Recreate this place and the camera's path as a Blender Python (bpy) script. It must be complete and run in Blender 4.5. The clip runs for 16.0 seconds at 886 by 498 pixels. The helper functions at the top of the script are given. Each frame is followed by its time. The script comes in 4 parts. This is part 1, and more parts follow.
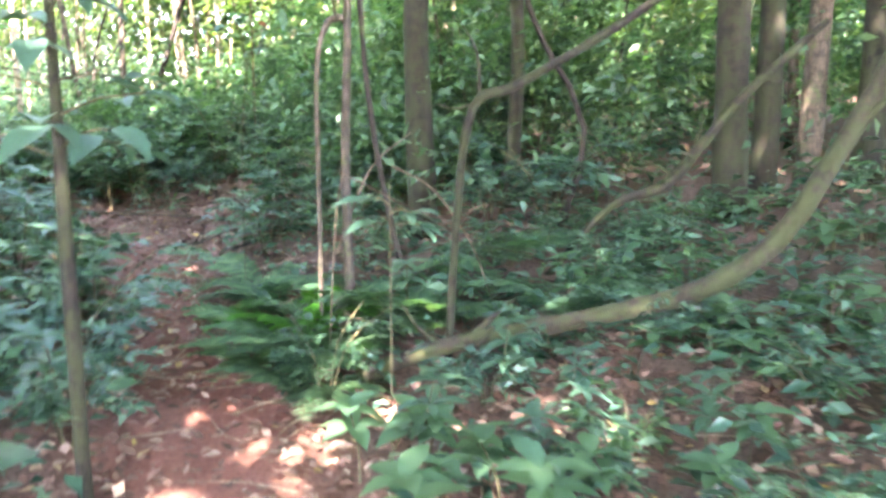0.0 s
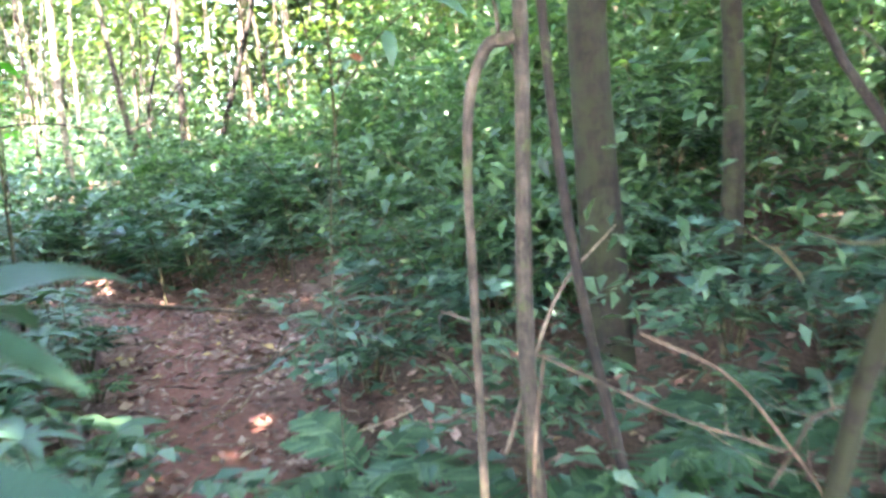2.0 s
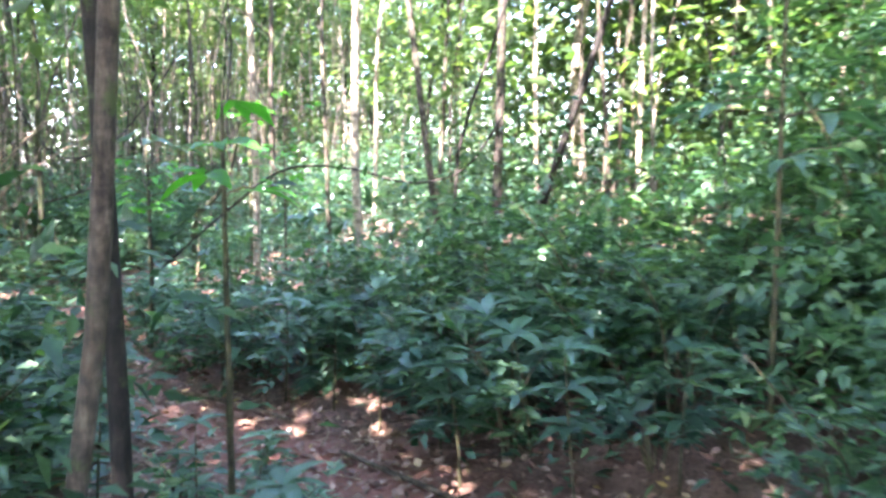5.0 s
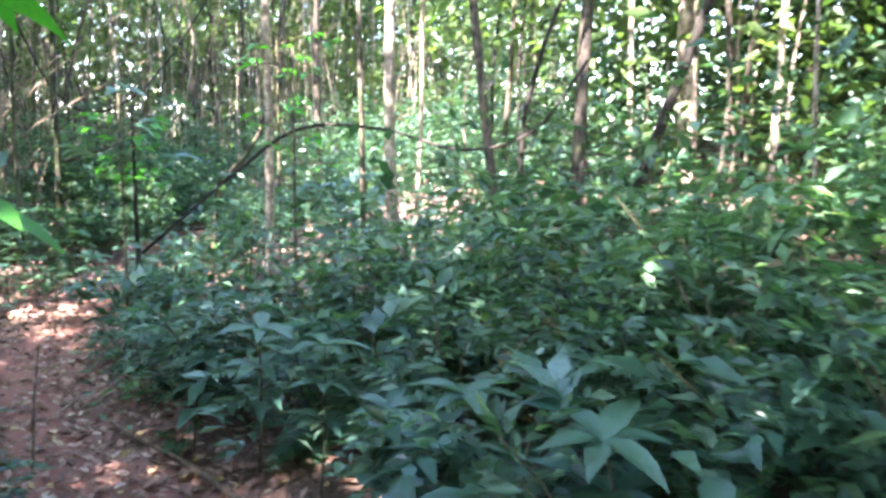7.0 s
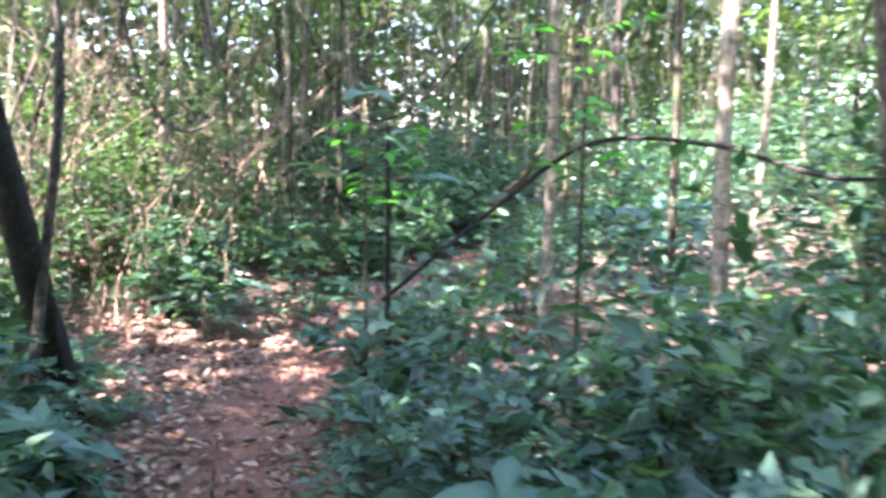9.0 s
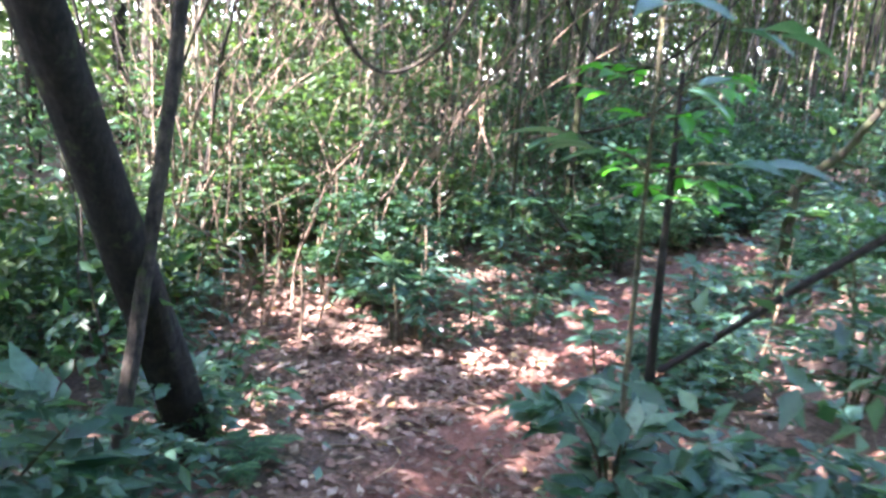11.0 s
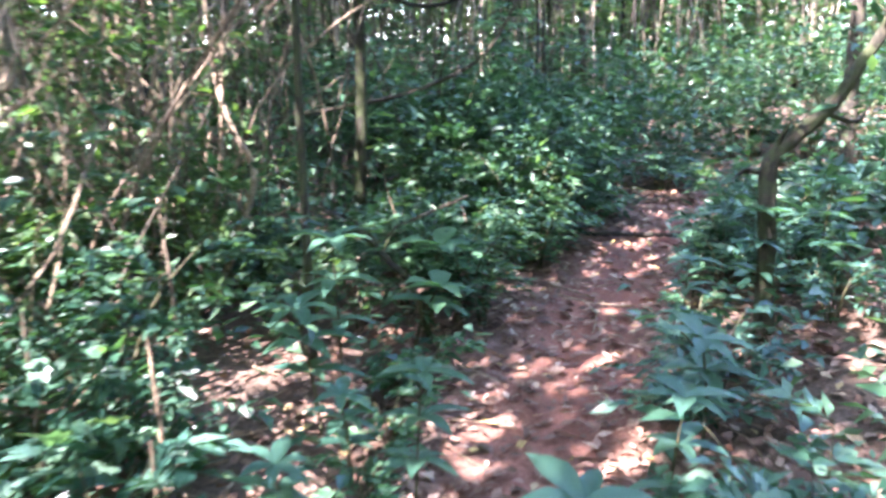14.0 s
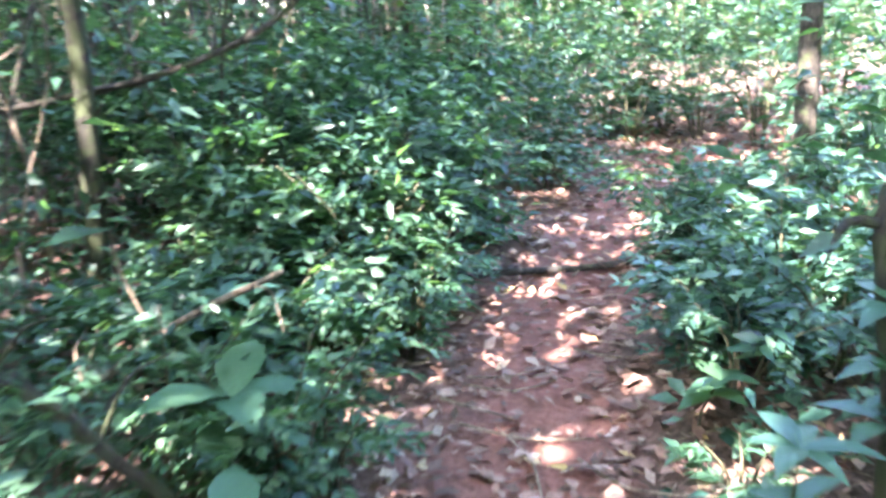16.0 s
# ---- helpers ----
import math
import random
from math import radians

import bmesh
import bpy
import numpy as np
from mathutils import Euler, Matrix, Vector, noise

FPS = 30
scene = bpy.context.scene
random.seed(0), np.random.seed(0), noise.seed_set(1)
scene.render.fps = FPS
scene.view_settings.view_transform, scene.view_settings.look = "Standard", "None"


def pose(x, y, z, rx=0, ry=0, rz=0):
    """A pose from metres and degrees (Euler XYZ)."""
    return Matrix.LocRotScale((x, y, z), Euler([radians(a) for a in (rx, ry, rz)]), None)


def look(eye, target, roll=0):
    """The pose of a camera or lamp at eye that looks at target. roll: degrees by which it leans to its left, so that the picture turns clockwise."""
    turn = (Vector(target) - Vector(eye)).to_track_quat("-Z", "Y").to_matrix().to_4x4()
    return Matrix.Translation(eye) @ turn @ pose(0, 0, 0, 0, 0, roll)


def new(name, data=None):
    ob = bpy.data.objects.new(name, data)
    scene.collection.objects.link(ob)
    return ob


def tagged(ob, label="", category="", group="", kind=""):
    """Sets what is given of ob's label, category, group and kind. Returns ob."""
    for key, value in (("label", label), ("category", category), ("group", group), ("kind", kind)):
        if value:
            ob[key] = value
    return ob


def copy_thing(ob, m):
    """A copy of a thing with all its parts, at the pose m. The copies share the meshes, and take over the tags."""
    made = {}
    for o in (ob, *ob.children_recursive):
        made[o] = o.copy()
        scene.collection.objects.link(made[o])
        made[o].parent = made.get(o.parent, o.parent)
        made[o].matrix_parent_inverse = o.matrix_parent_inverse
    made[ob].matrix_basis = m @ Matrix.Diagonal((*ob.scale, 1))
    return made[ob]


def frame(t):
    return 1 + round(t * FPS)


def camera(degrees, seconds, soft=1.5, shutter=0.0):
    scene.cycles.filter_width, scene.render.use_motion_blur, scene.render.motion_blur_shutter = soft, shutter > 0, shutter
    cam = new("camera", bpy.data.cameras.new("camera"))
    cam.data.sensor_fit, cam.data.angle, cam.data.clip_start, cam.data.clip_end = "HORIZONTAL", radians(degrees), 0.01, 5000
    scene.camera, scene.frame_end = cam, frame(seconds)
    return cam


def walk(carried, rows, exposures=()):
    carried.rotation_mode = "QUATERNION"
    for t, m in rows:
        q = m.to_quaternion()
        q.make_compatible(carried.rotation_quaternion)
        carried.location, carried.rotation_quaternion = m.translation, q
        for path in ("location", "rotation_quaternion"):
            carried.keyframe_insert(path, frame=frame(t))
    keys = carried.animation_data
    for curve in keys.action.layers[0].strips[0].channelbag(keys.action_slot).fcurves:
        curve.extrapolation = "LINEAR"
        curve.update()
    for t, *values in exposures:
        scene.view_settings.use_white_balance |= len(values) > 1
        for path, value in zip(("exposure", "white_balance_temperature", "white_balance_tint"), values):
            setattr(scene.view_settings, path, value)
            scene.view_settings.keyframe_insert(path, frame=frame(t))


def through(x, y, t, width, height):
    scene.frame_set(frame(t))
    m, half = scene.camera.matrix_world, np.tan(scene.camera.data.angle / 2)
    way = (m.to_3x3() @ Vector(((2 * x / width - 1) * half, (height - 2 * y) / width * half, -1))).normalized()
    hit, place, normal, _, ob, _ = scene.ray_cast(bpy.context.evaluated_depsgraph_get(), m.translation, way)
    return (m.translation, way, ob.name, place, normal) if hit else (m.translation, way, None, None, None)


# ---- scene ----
cam = camera(58.0, 16.0, 2.9, 0.5)
PATH = [
    (0, (0.0, 0.0, 1.45), (0.0, 1.975, 1.137), 0.0),
    (0.5, (-0.08, 0.491, 1.486), (-0.087, 2.474, 1.225), -3.9),
    (1, (-0.226, 0.965, 1.564), (-0.311, 2.952, 1.351), -3.2),
    (1.5, (-0.442, 1.441, 1.626), (-0.638, 3.419, 1.401), -2.1),
    (2, (-0.522, 2.028, 1.724), (-0.715, 3.999, 1.45), -3.6),
    (2.5, (-0.663, 2.432, 1.783), (-0.873, 4.407, 1.548), -2.8),
    (3, (-0.898, 2.783, 1.866), (-1.348, 4.72, 1.658), -1.3),
    (3.5, (-1.072, 3.349, 1.924), (-1.598, 5.267, 1.719), -2.6),
    (4, (-1.217, 3.748, 1.979), (-1.711, 5.677, 1.794), -2.0),
    (4.5, (-1.532, 4.097, 2.053), (-2.234, 5.962, 1.881), -0.3),
    (6.8, (-2.381, 6.114, 2.157), (-3.374, 7.827, 1.877), 0.0),
    (7, (-2.488, 6.244, 2.153), (-3.492, 7.949, 1.857), 0.6),
    (7.5, (-2.702, 6.597, 2.176), (-3.823, 8.226, 1.878), 0.5),
    (8, (-2.932, 6.94, 2.2), (-4.196, 8.464, 1.922), 0.2),
    (8.5, (-3.227, 7.218, 2.182), (-4.614, 8.633, 1.912), 0.7),
    (9, (-3.535, 7.482, 2.192), (-5.077, 8.723, 1.904), 0.7),
    (9.5, (-3.897, 7.659, 2.172), (-5.558, 8.734, 1.882), 2.1),
    (10, (-4.275, 7.864, 2.193), (-6.038, 8.754, 1.877), 3.9),
    (10.2, (-4.456, 8.047, 2.191), (-6.254, 8.856, 1.853), 4.1),
    (12.3, (-6.464, 8.529, 2.009), (-8.242, 9.316, 1.54), 2.3),
    (12.5, (-6.667, 8.622, 1.988), (-8.446, 9.438, 1.578), 3.3),
    (13, (-7.106, 8.896, 2.005), (-8.731, 9.989, 1.601), 3.0),
    (13.5, (-7.545, 9.136, 2.009), (-9.078, 10.345, 1.575), 0.9),
    (14, (-8.003, 9.496, 1.978), (-9.423, 10.826, 1.513), -0.3),
    (14.5, (-8.398, 9.802, 1.968), (-9.737, 11.219, 1.522), 0.6),
    (15, (-8.74, 10.179, 1.952), (-10.089, 11.591, 1.52), 0.4),
    (15.5, (-9.133, 10.589, 1.929), (-10.362, 12.088, 1.439), 0.3),
    (16, (-9.543, 11.065, 1.924), (-10.61, 12.664, 1.374), -1.3),
]
walk(cam, [(t, look(eye, target, roll)) for t, eye, target, roll in PATH],
     [(0, 5.6, 6800, 27), (3, 5.45, 6350, 26), (4.5, 5.0, 6100, 26), (7, 4.65, 6050, 22), (10, 4.4, 5900, 28), (13, 4.35, 5800, 27), (15, 4.6, 5850, 24), (16, 4.92, 5900, 23)])

# ---- light ----
SUN_ELEVATION, SUN_AZIMUTH = 50.0, 184.0     # the sun stands behind the walker at the start
world = bpy.data.worlds.new("sky")
scene.world = world
world.use_nodes = True
sky = world.node_tree.nodes.new("ShaderNodeTexSky")
sky.sky_type, sky.sun_disc = "NISHITA", False
sky.sun_elevation, sky.sun_rotation = radians(SUN_ELEVATION), radians(SUN_AZIMUTH)
world.node_tree.links.new(sky.outputs[0], world.node_tree.nodes["Background"].inputs[0])
world.node_tree.nodes["Background"].inputs[1].default_value = 0.15
TO_SUN = Vector((math.sin(radians(SUN_AZIMUTH)) * math.cos(radians(SUN_ELEVATION)),
                 math.cos(radians(SUN_AZIMUTH)) * math.cos(radians(SUN_ELEVATION)), math.sin(radians(SUN_ELEVATION))))
sun = new("sun", bpy.data.lights.new("sun", "SUN"))
sun.data.energy, sun.data.angle, sun.data.color = 3.3, radians(0.5), (1.0, 0.93, 0.82)
sun.matrix_world = look(TO_SUN * 40, (0, 0, 0))

# ---- materials ----
def material(name):
    m = bpy.data.materials.new(name)
    m.use_nodes = True
    return m, m.node_tree.nodes, m.node_tree.links, m.node_tree.nodes["Principled BSDF"]


def noise_node(nodes, links, scale, detail=4, rough=0.6, vec=None):
    n = nodes.new("ShaderNodeTexNoise")
    n.inputs["Scale"].default_value, n.inputs["Detail"].default_value, n.inputs["Roughness"].default_value = scale, detail, rough
    if vec is not None:
        links.new(vec, n.inputs["Vector"])
    return n.outputs["Fac"]


def ramp(nodes, links, fac, stops):
    r = nodes.new("ShaderNodeValToRGB")
    links.new(fac, r.inputs[0])
    while len(r.color_ramp.elements) < len(stops):
        r.color_ramp.elements.new(0.5)
    for e, (p, c) in zip(r.color_ramp.elements, stops):
        e.position, e.color = p, (*c, 1)
    return r.outputs[0]


def mix(nodes, links, fac, a, b, mode="MIX"):
    n = nodes.new("ShaderNodeMix")
    n.data_type, n.blend_type = "RGBA", mode
    for value, socket in ((fac, n.inputs[0]), (a, n.inputs[6]), (b, n.inputs[7])):
        if isinstance(value, (int, float)):
            socket.default_value = value
        elif isinstance(value, tuple):
            socket.default_value = (*value, 1)
        else:
            links.new(value, socket)
    return n.outputs[2]


def bump(nodes, links, height, strength, distance, bsdf):
    b = nodes.new("ShaderNodeBump")
    b.inputs["Strength"].default_value, b.inputs["Distance"].default_value = strength, distance
    links.new(height, b.inputs["Height"])
    links.new(b.outputs[0], bsdf.inputs["Normal"])


def leaf_material(name, dark, mid, light, gloss=0.42, through=0.35):
    """Green leaves: each leaf has its own tone, which can hold painted sheen too, with blotches, and lets some light
    through.
    """
    m, nodes, links, bsdf = material(name)
    geo, info = nodes.new("ShaderNodeNewGeometry"), nodes.new("ShaderNodeObjectInfo")
    tex = nodes.new("ShaderNodeTexCoord")
    tone = ramp(nodes, links, geo.outputs["Random Per Island"], [(0.0, dark), (0.55, mid), (1.0, light)])
    shift = ramp(nodes, links, info.outputs["Random"], [(0.0, (0.75, 0.82, 0.85)), (1.0, (1.2, 1.12, 0.95))])
    blotch = ramp(nodes, links, noise_node(nodes, links, 45, 3, 0.6, tex.outputs["Object"]), [(0.3, (0.75, 0.75, 0.7)), (0.7, (1.1, 1.1, 1.1))])
    colour = mix(nodes, links, 1.0, mix(nodes, links, 1.0, tone, shift, "MULTIPLY"), blotch, "MULTIPLY")
    links.new(colour, bsdf.inputs["Base Color"])
    bsdf.inputs["Roughness"].default_value = gloss
    bump(nodes, links, noise_node(nodes, links, 120, 2, 0.5, tex.outputs["Object"]), 0.25, 0.004, bsdf)
    glow = nodes.new("ShaderNodeBsdfTranslucent")
    links.new(mix(nodes, links, 1.0, colour, (1.5, 1.7, 0.6), "MULTIPLY"), glow.inputs[0])
    both = nodes.new("ShaderNodeMixShader")
    both.inputs[0].default_value = through
    links.new(bsdf.outputs[0], both.inputs[1])
    links.new(glow.outputs[0], both.inputs[2])
    links.new(both.outputs[0], nodes["Material Output"].inputs[0])
    return m


def bark_material(name, dark, light, moss=0.0, mosscolour=(0.07, 0.09, 0.03)):
    m, nodes, links, bsdf = material(name)
    tex, info = nodes.new("ShaderNodeTexCoord"), nodes.new("ShaderNodeObjectInfo")
    stretch = nodes.new("ShaderNodeMapping")
    stretch.inputs["Scale"].default_value = (1, 1, 0.18)
    links.new(tex.outputs["Object"], stretch.inputs[0])
    grain = noise_node(nodes, links, 70, 6, 0.7, stretch.outputs[0])
    colour = ramp(nodes, links, grain, [(0.3, dark), (0.68, light)])
    patch = ramp(nodes, links, noise_node(nodes, links, 16, 6, 0.7, tex.outputs["Object"]), [(0.38, (0.35, 0.34, 0.32)), (0.66, (1.45, 1.42, 1.35))])
    colour = mix(nodes, links, 1.0, colour, patch, "MULTIPLY")
    own = ramp(nodes, links, info.outputs["Random"], [(0.0, (0.7, 0.7, 0.68)), (1.0, (1.25, 1.2, 1.12))])
    colour = mix(nodes, links, 1.0, colour, own, "MULTIPLY")
    if moss:
        cover = ramp(nodes, links, noise_node(nodes, links, 9, 5, 0.7, tex.outputs["Object"]), [(0.62 - moss * 0.4, (0, 0, 0)), (0.72 - moss * 0.4, (1, 1, 1))])
        colour = mix(nodes, links, cover, colour, mosscolour)
    links.new(colour, bsdf.inputs["Base Color"])
    bsdf.inputs["Roughness"].default_value = 0.9
    bump(nodes, links, grain, 0.9, 0.02, bsdf)
    return m


def ground_material():
    """Red trodden soil on the trail, dark leaf mould beside it."""
    m, nodes, links, bsdf = material("forest_floor")
    tex = nodes.new("ShaderNodeTexCoord")
    trail = nodes.new("ShaderNodeAttribute")
    trail.attribute_name = "trail"
    fine = noise_node(nodes, links, 38, 6, 0.7, tex.outputs["Object"])
    wide = noise_node(nodes, links, 2.2, 5, 0.65, tex.outputs["Object"])
    soil = mix(nodes, links, wide, ramp(nodes, links, fine, [(0.3, (0.17, 0.055, 0.036)), (0.7, (0.36, 0.142, 0.096))]),
               ramp(nodes, links, fine, [(0.3, (0.13, 0.055, 0.04)), (0.7, (0.27, 0.13, 0.096))]))
    mould = mix(nodes, links, wide, ramp(nodes, links, fine, [(0.35, (0.05, 0.032, 0.022)), (0.7, (0.21, 0.135, 0.1))]),
                ramp(nodes, links, fine, [(0.35, (0.07, 0.045, 0.03)), (0.7, (0.25, 0.16, 0.12))]))
    add = nodes.new("ShaderNodeMath")
    add.operation, add.use_clamp = "MULTIPLY_ADD", True
    links.new(wide, add.inputs[0])
    add.inputs[1].default_value = 0.9
    less = nodes.new("ShaderNodeMath")
    less.operation = "SUBTRACT"
    links.new(trail.outputs["Fac"], less.inputs[0])
    less.inputs[1].default_value = 0.45
    links.new(less.outputs[0], add.inputs[2])
    links.new(mix(nodes, links, add.outputs[0], mould, soil), bsdf.inputs["Base Color"])
    bsdf.inputs["Roughness"].default_value = 0.95
    bump(nodes, links, fine, 0.8, 0.03, bsdf)
    return m


def litter_material():
    m, nodes, links, bsdf = material("dry_leaves")
    geo, info = nodes.new("ShaderNodeNewGeometry"), nodes.new("ShaderNodeObjectInfo")
    tex = nodes.new("ShaderNodeTexCoord")
    add = nodes.new("ShaderNodeMath")
    add.operation = "ADD"
    links.new(geo.outputs["Random Per Island"], add.inputs[0])
    links.new(info.outputs["Random"], add.inputs[1])
    wrap = nodes.new("ShaderNodeMath")
    wrap.operation = "FRACT"
    links.new(add.outputs[0], wrap.inputs[0])
    tone = ramp(nodes, links, wrap.outputs[0], [(0.0, (0.1, 0.055, 0.035)), (0.4, (0.2, 0.105, 0.075)), (0.78, (0.32, 0.19, 0.14)), (0.95, (0.47, 0.35, 0.28)), (1.0, (0.5, 0.34, 0.1))])
    spots = ramp(nodes, links, noise_node(nodes, links, 60, 4, 0.65, tex.outputs["Object"]), [(0.35, (0.65, 0.62, 0.6)), (0.65, (1.1, 1.1, 1.1))])
    links.new(mix(nodes, links, 1.0, tone, spots, "MULTIPLY"), bsdf.inputs["Base Color"])
    bsdf.inputs["Roughness"].default_value = 0.75
    return m


# the wide dark-to-light spread of these two also paints in sky glints
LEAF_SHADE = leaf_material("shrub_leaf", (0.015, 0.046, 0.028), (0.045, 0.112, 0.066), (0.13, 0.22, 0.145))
LEAF_TEAL = leaf_material("broad_leaf", (0.018, 0.058, 0.043), (0.06, 0.14, 0.105), (0.155, 0.255, 0.205), 0.28)
LEAF_LIGHT = leaf_material("fern_leaf", (0.035, 0.1, 0.058), (0.078, 0.17, 0.1), (0.15, 0.26, 0.16), 0.5)
LEAF_BRIGHT = leaf_material("young_leaf", (0.04, 0.18, 0.02), (0.06, 0.25, 0.03), (0.1, 0.31, 0.05), 0.42, 0.5)
LEAF_CROWN = leaf_material("crown_leaf", (0.04, 0.08, 0.035), (0.075, 0.13, 0.055), (0.14, 0.2, 0.085), 0.45, 0.4)
BARK_GREY = bark_material("grey_bark", (0.032, 0.026, 0.021), (0.145, 0.12, 0.096), 0.2)
BARK_PALE = bark_material("pale_bark", (0.2, 0.165, 0.13), (0.5, 0.43, 0.36))
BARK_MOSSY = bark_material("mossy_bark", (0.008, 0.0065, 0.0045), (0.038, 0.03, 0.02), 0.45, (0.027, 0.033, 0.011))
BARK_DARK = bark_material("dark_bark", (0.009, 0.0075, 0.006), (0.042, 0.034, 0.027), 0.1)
BARK_OLIVE = bark_material("olive_bark", (0.014, 0.012, 0.008), (0.068, 0.057, 0.038), 0.45, (0.045, 0.054, 0.018))
TWIG_DRY = bark_material("dry_twig", (0.17, 0.12, 0.085), (0.42, 0.33, 0.25))
TWIG_BROWN = bark_material("brown_twig", (0.07, 0.05, 0.034), (0.2, 0.15, 0.105))
STEM_GREEN = bark_material("green_stem", (0.06, 0.06, 0.03), (0.16, 0.15, 0.08))
LEAF_ORANGE = leaf_material("dead_leaf", (0.16, 0.055, 0.03), (0.2, 0.075, 0.04), (0.23, 0.09, 0.05), 0.6, 0.2)
FLOOR = ground_material()
LITTER = litter_material()

# ---- the lie of the land ----
TRAIL = np.array([(0.6, -60, 0.0), (0.3, -6, 0.0), (-0.05, 0, 0.02), (-0.5, 1.9, 0.1), (-0.95, 3.1, 0.2), (-1.5, 4.3, 0.32), (-2.2, 6.0, 0.46), (-2.85, 7.2, 0.55),
                  (-3.75, 7.85, 0.58), (-5.2, 8.25, 0.52), (-6.7, 8.72, 0.42), (-7.9, 9.4, 0.38), (-8.9, 10.4, 0.4), (-9.75, 11.5, 0.48), (-10.5, 12.8, 0.57),
                  (-11.15, 14.4, 0.66), (-11.5, 16.4, 0.76), (-11.2, 18.6, 0.9), (-10, 23, 1.1), (-6, 60, 1.6)])


def on_trail(x, y):
    """Distance to the right of the trail's middle (left is negative), the trail's height there, and how far along it lies."""
    x, y = np.asarray(x, float), np.asarray(y, float)
    best, side, height, along = np.full(x.shape, 1e9), np.zeros(x.shape), np.zeros(x.shape), np.zeros(x.shape)
    run = 0.0
    for (ax, ay, az), (bx, by, bz) in zip(TRAIL[:-1], TRAIL[1:]):
        dx, dy = bx - ax, by - ay
        size = math.hypot(dx, dy)
        u = np.clip(((x - ax) * dx + (y - ay) * dy) / size ** 2, 0, 1)
        away = np.hypot(x - ax - u * dx, y - ay - u * dy)
        near = away < best
        sign = np.where((x - ax) * dy - (y - ay) * dx > 0, 1.0, -1.0)
        best, side = np.where(near, away, best), np.where(near, sign, side)
        height, along = np.where(near, az + u * (bz - az), height), np.where(near, run + u * size, along)
        run += size
    return best * side, height, along


def waves(x, y, k, phase):
    return np.sin(k * x + 1.3 * phase) * np.cos(k * 0.9 * y - phase) + 0.5 * np.sin(2.1 * k * (x + 0.6 * y) + 2 * phase)


def ground_z(x, y):
    """Height of the forest floor: a trodden trough, a bank rising on its right, gentle swells."""
    d, z, _ = on_trail(x, y)
    right, left = np.clip(d - 0.45, 0, None), np.clip(-d - 0.45, 0, None)
    z = z + 0.21 * np.minimum(right, 5) + 0.06 * np.clip(right - 5, 0, 25) + 0.03 * np.minimum(left, 30)
    rough = np.clip(np.abs(d) / 0.9, 0.15, 1)
    z = z - 0.05 * np.exp(-(d / 0.5) ** 2)
    return z + rough * (0.05 * waves(x, y, 1.1, 0.4) + 0.022 * waves(x, y, 3.7, 1.9)) + 0.006 * waves(x, y, 11, 0.7)


def gz(x, y):
    return float(ground_z(np.array([x]), np.array([y]))[0])


# ---- mesh helpers ----
def mesh_from(name, verts, faces, mat, smooth=True):
    me = bpy.data.meshes.new(name)
    me.from_pydata(verts, [], faces)
    me.materials.append(mat)
    me.polygons.foreach_set("use_smooth", [smooth] * len(me.polygons))
    me.update()
    return me


def piece(name, me, parent, m=None, label="", kind=""):
    """One part, a mesh under its thing."""
    ob = new(name, me)
    ob.parent = parent
    if m is not None:
        ob.matrix_basis = m
    return tagged(ob, label, kind=kind)


def smooth_line(points, radii, steps=4):
    """A rounded line through a few points (Catmull-Rom), with its radii."""
    p = [Vector(q) for q in points]
    p = [2 * p[0] - p[1]] + p + [2 * p[-1] - p[-2]]
    out, rad = [], []
    for i in range(1, len(p) - 2):
        for s in range(steps):
            u = s / steps
            out.append(0.5 * (2 * p[i] + (p[i + 1] - p[i - 1]) * u + (2 * p[i - 1] - 5 * p[i] + 4 * p[i + 1] - p[i + 2]) * u * u
                              + (3 * p[i] - p[i - 1] - 3 * p[i + 1] + p[i + 2]) * u ** 3))
            rad.append(radii[i - 1] * (1 - u) + radii[i] * u)
    return out + [p[-2]], rad + [radii[-1]]


def tube_data(points, radii, sides=8, steps=4, knobs=0.08, seed=0):
    """Vertices and faces of an uneven, tapered round stem."""
    rng = random.Random(seed)
    line, rad = smooth_line(points, radii, steps)
    verts, faces = [], []
    turn = (line[1] - line[0]).normalized()
    a = turn.orthogonal().normalized()
    for i, (c, r) in enumerate(zip(line, rad)):
        t = (line[min(i + 1, len(line) - 1)] - line[max(i - 1, 0)]).normalized()
        a = (a - t * a.dot(t)).normalized()
        b = t.cross(a)
        for k in range(sides):
            w = 2 * math.pi * k / sides
            q = r * (1 + knobs * (rng.random() * 2 - 1))
            verts.append(c + a * (q * math.cos(w)) + b * (q * math.sin(w)))
    for i in range(len(line) - 1):
        for k in range(sides):
            n = (k + 1) % sides
            faces.append((i * sides + k, i * sides + n, (i + 1) * sides + n, (i + 1) * sides + k))
    verts += [line[0], line[-1]]
    last = (len(line) - 1) * sides
    for k in range(sides):
        faces.append((len(verts) - 2, (k + 1) % sides, k))
        faces.append((len(verts) - 1, last + k, last + (k + 1) % sides))
    return verts, faces


def tube(name, points, radii, mat, sides=8, steps=4, knobs=0.08, seed=0):
    return mesh_from(name, *tube_data(points, radii, sides, steps, knobs, seed), mat)


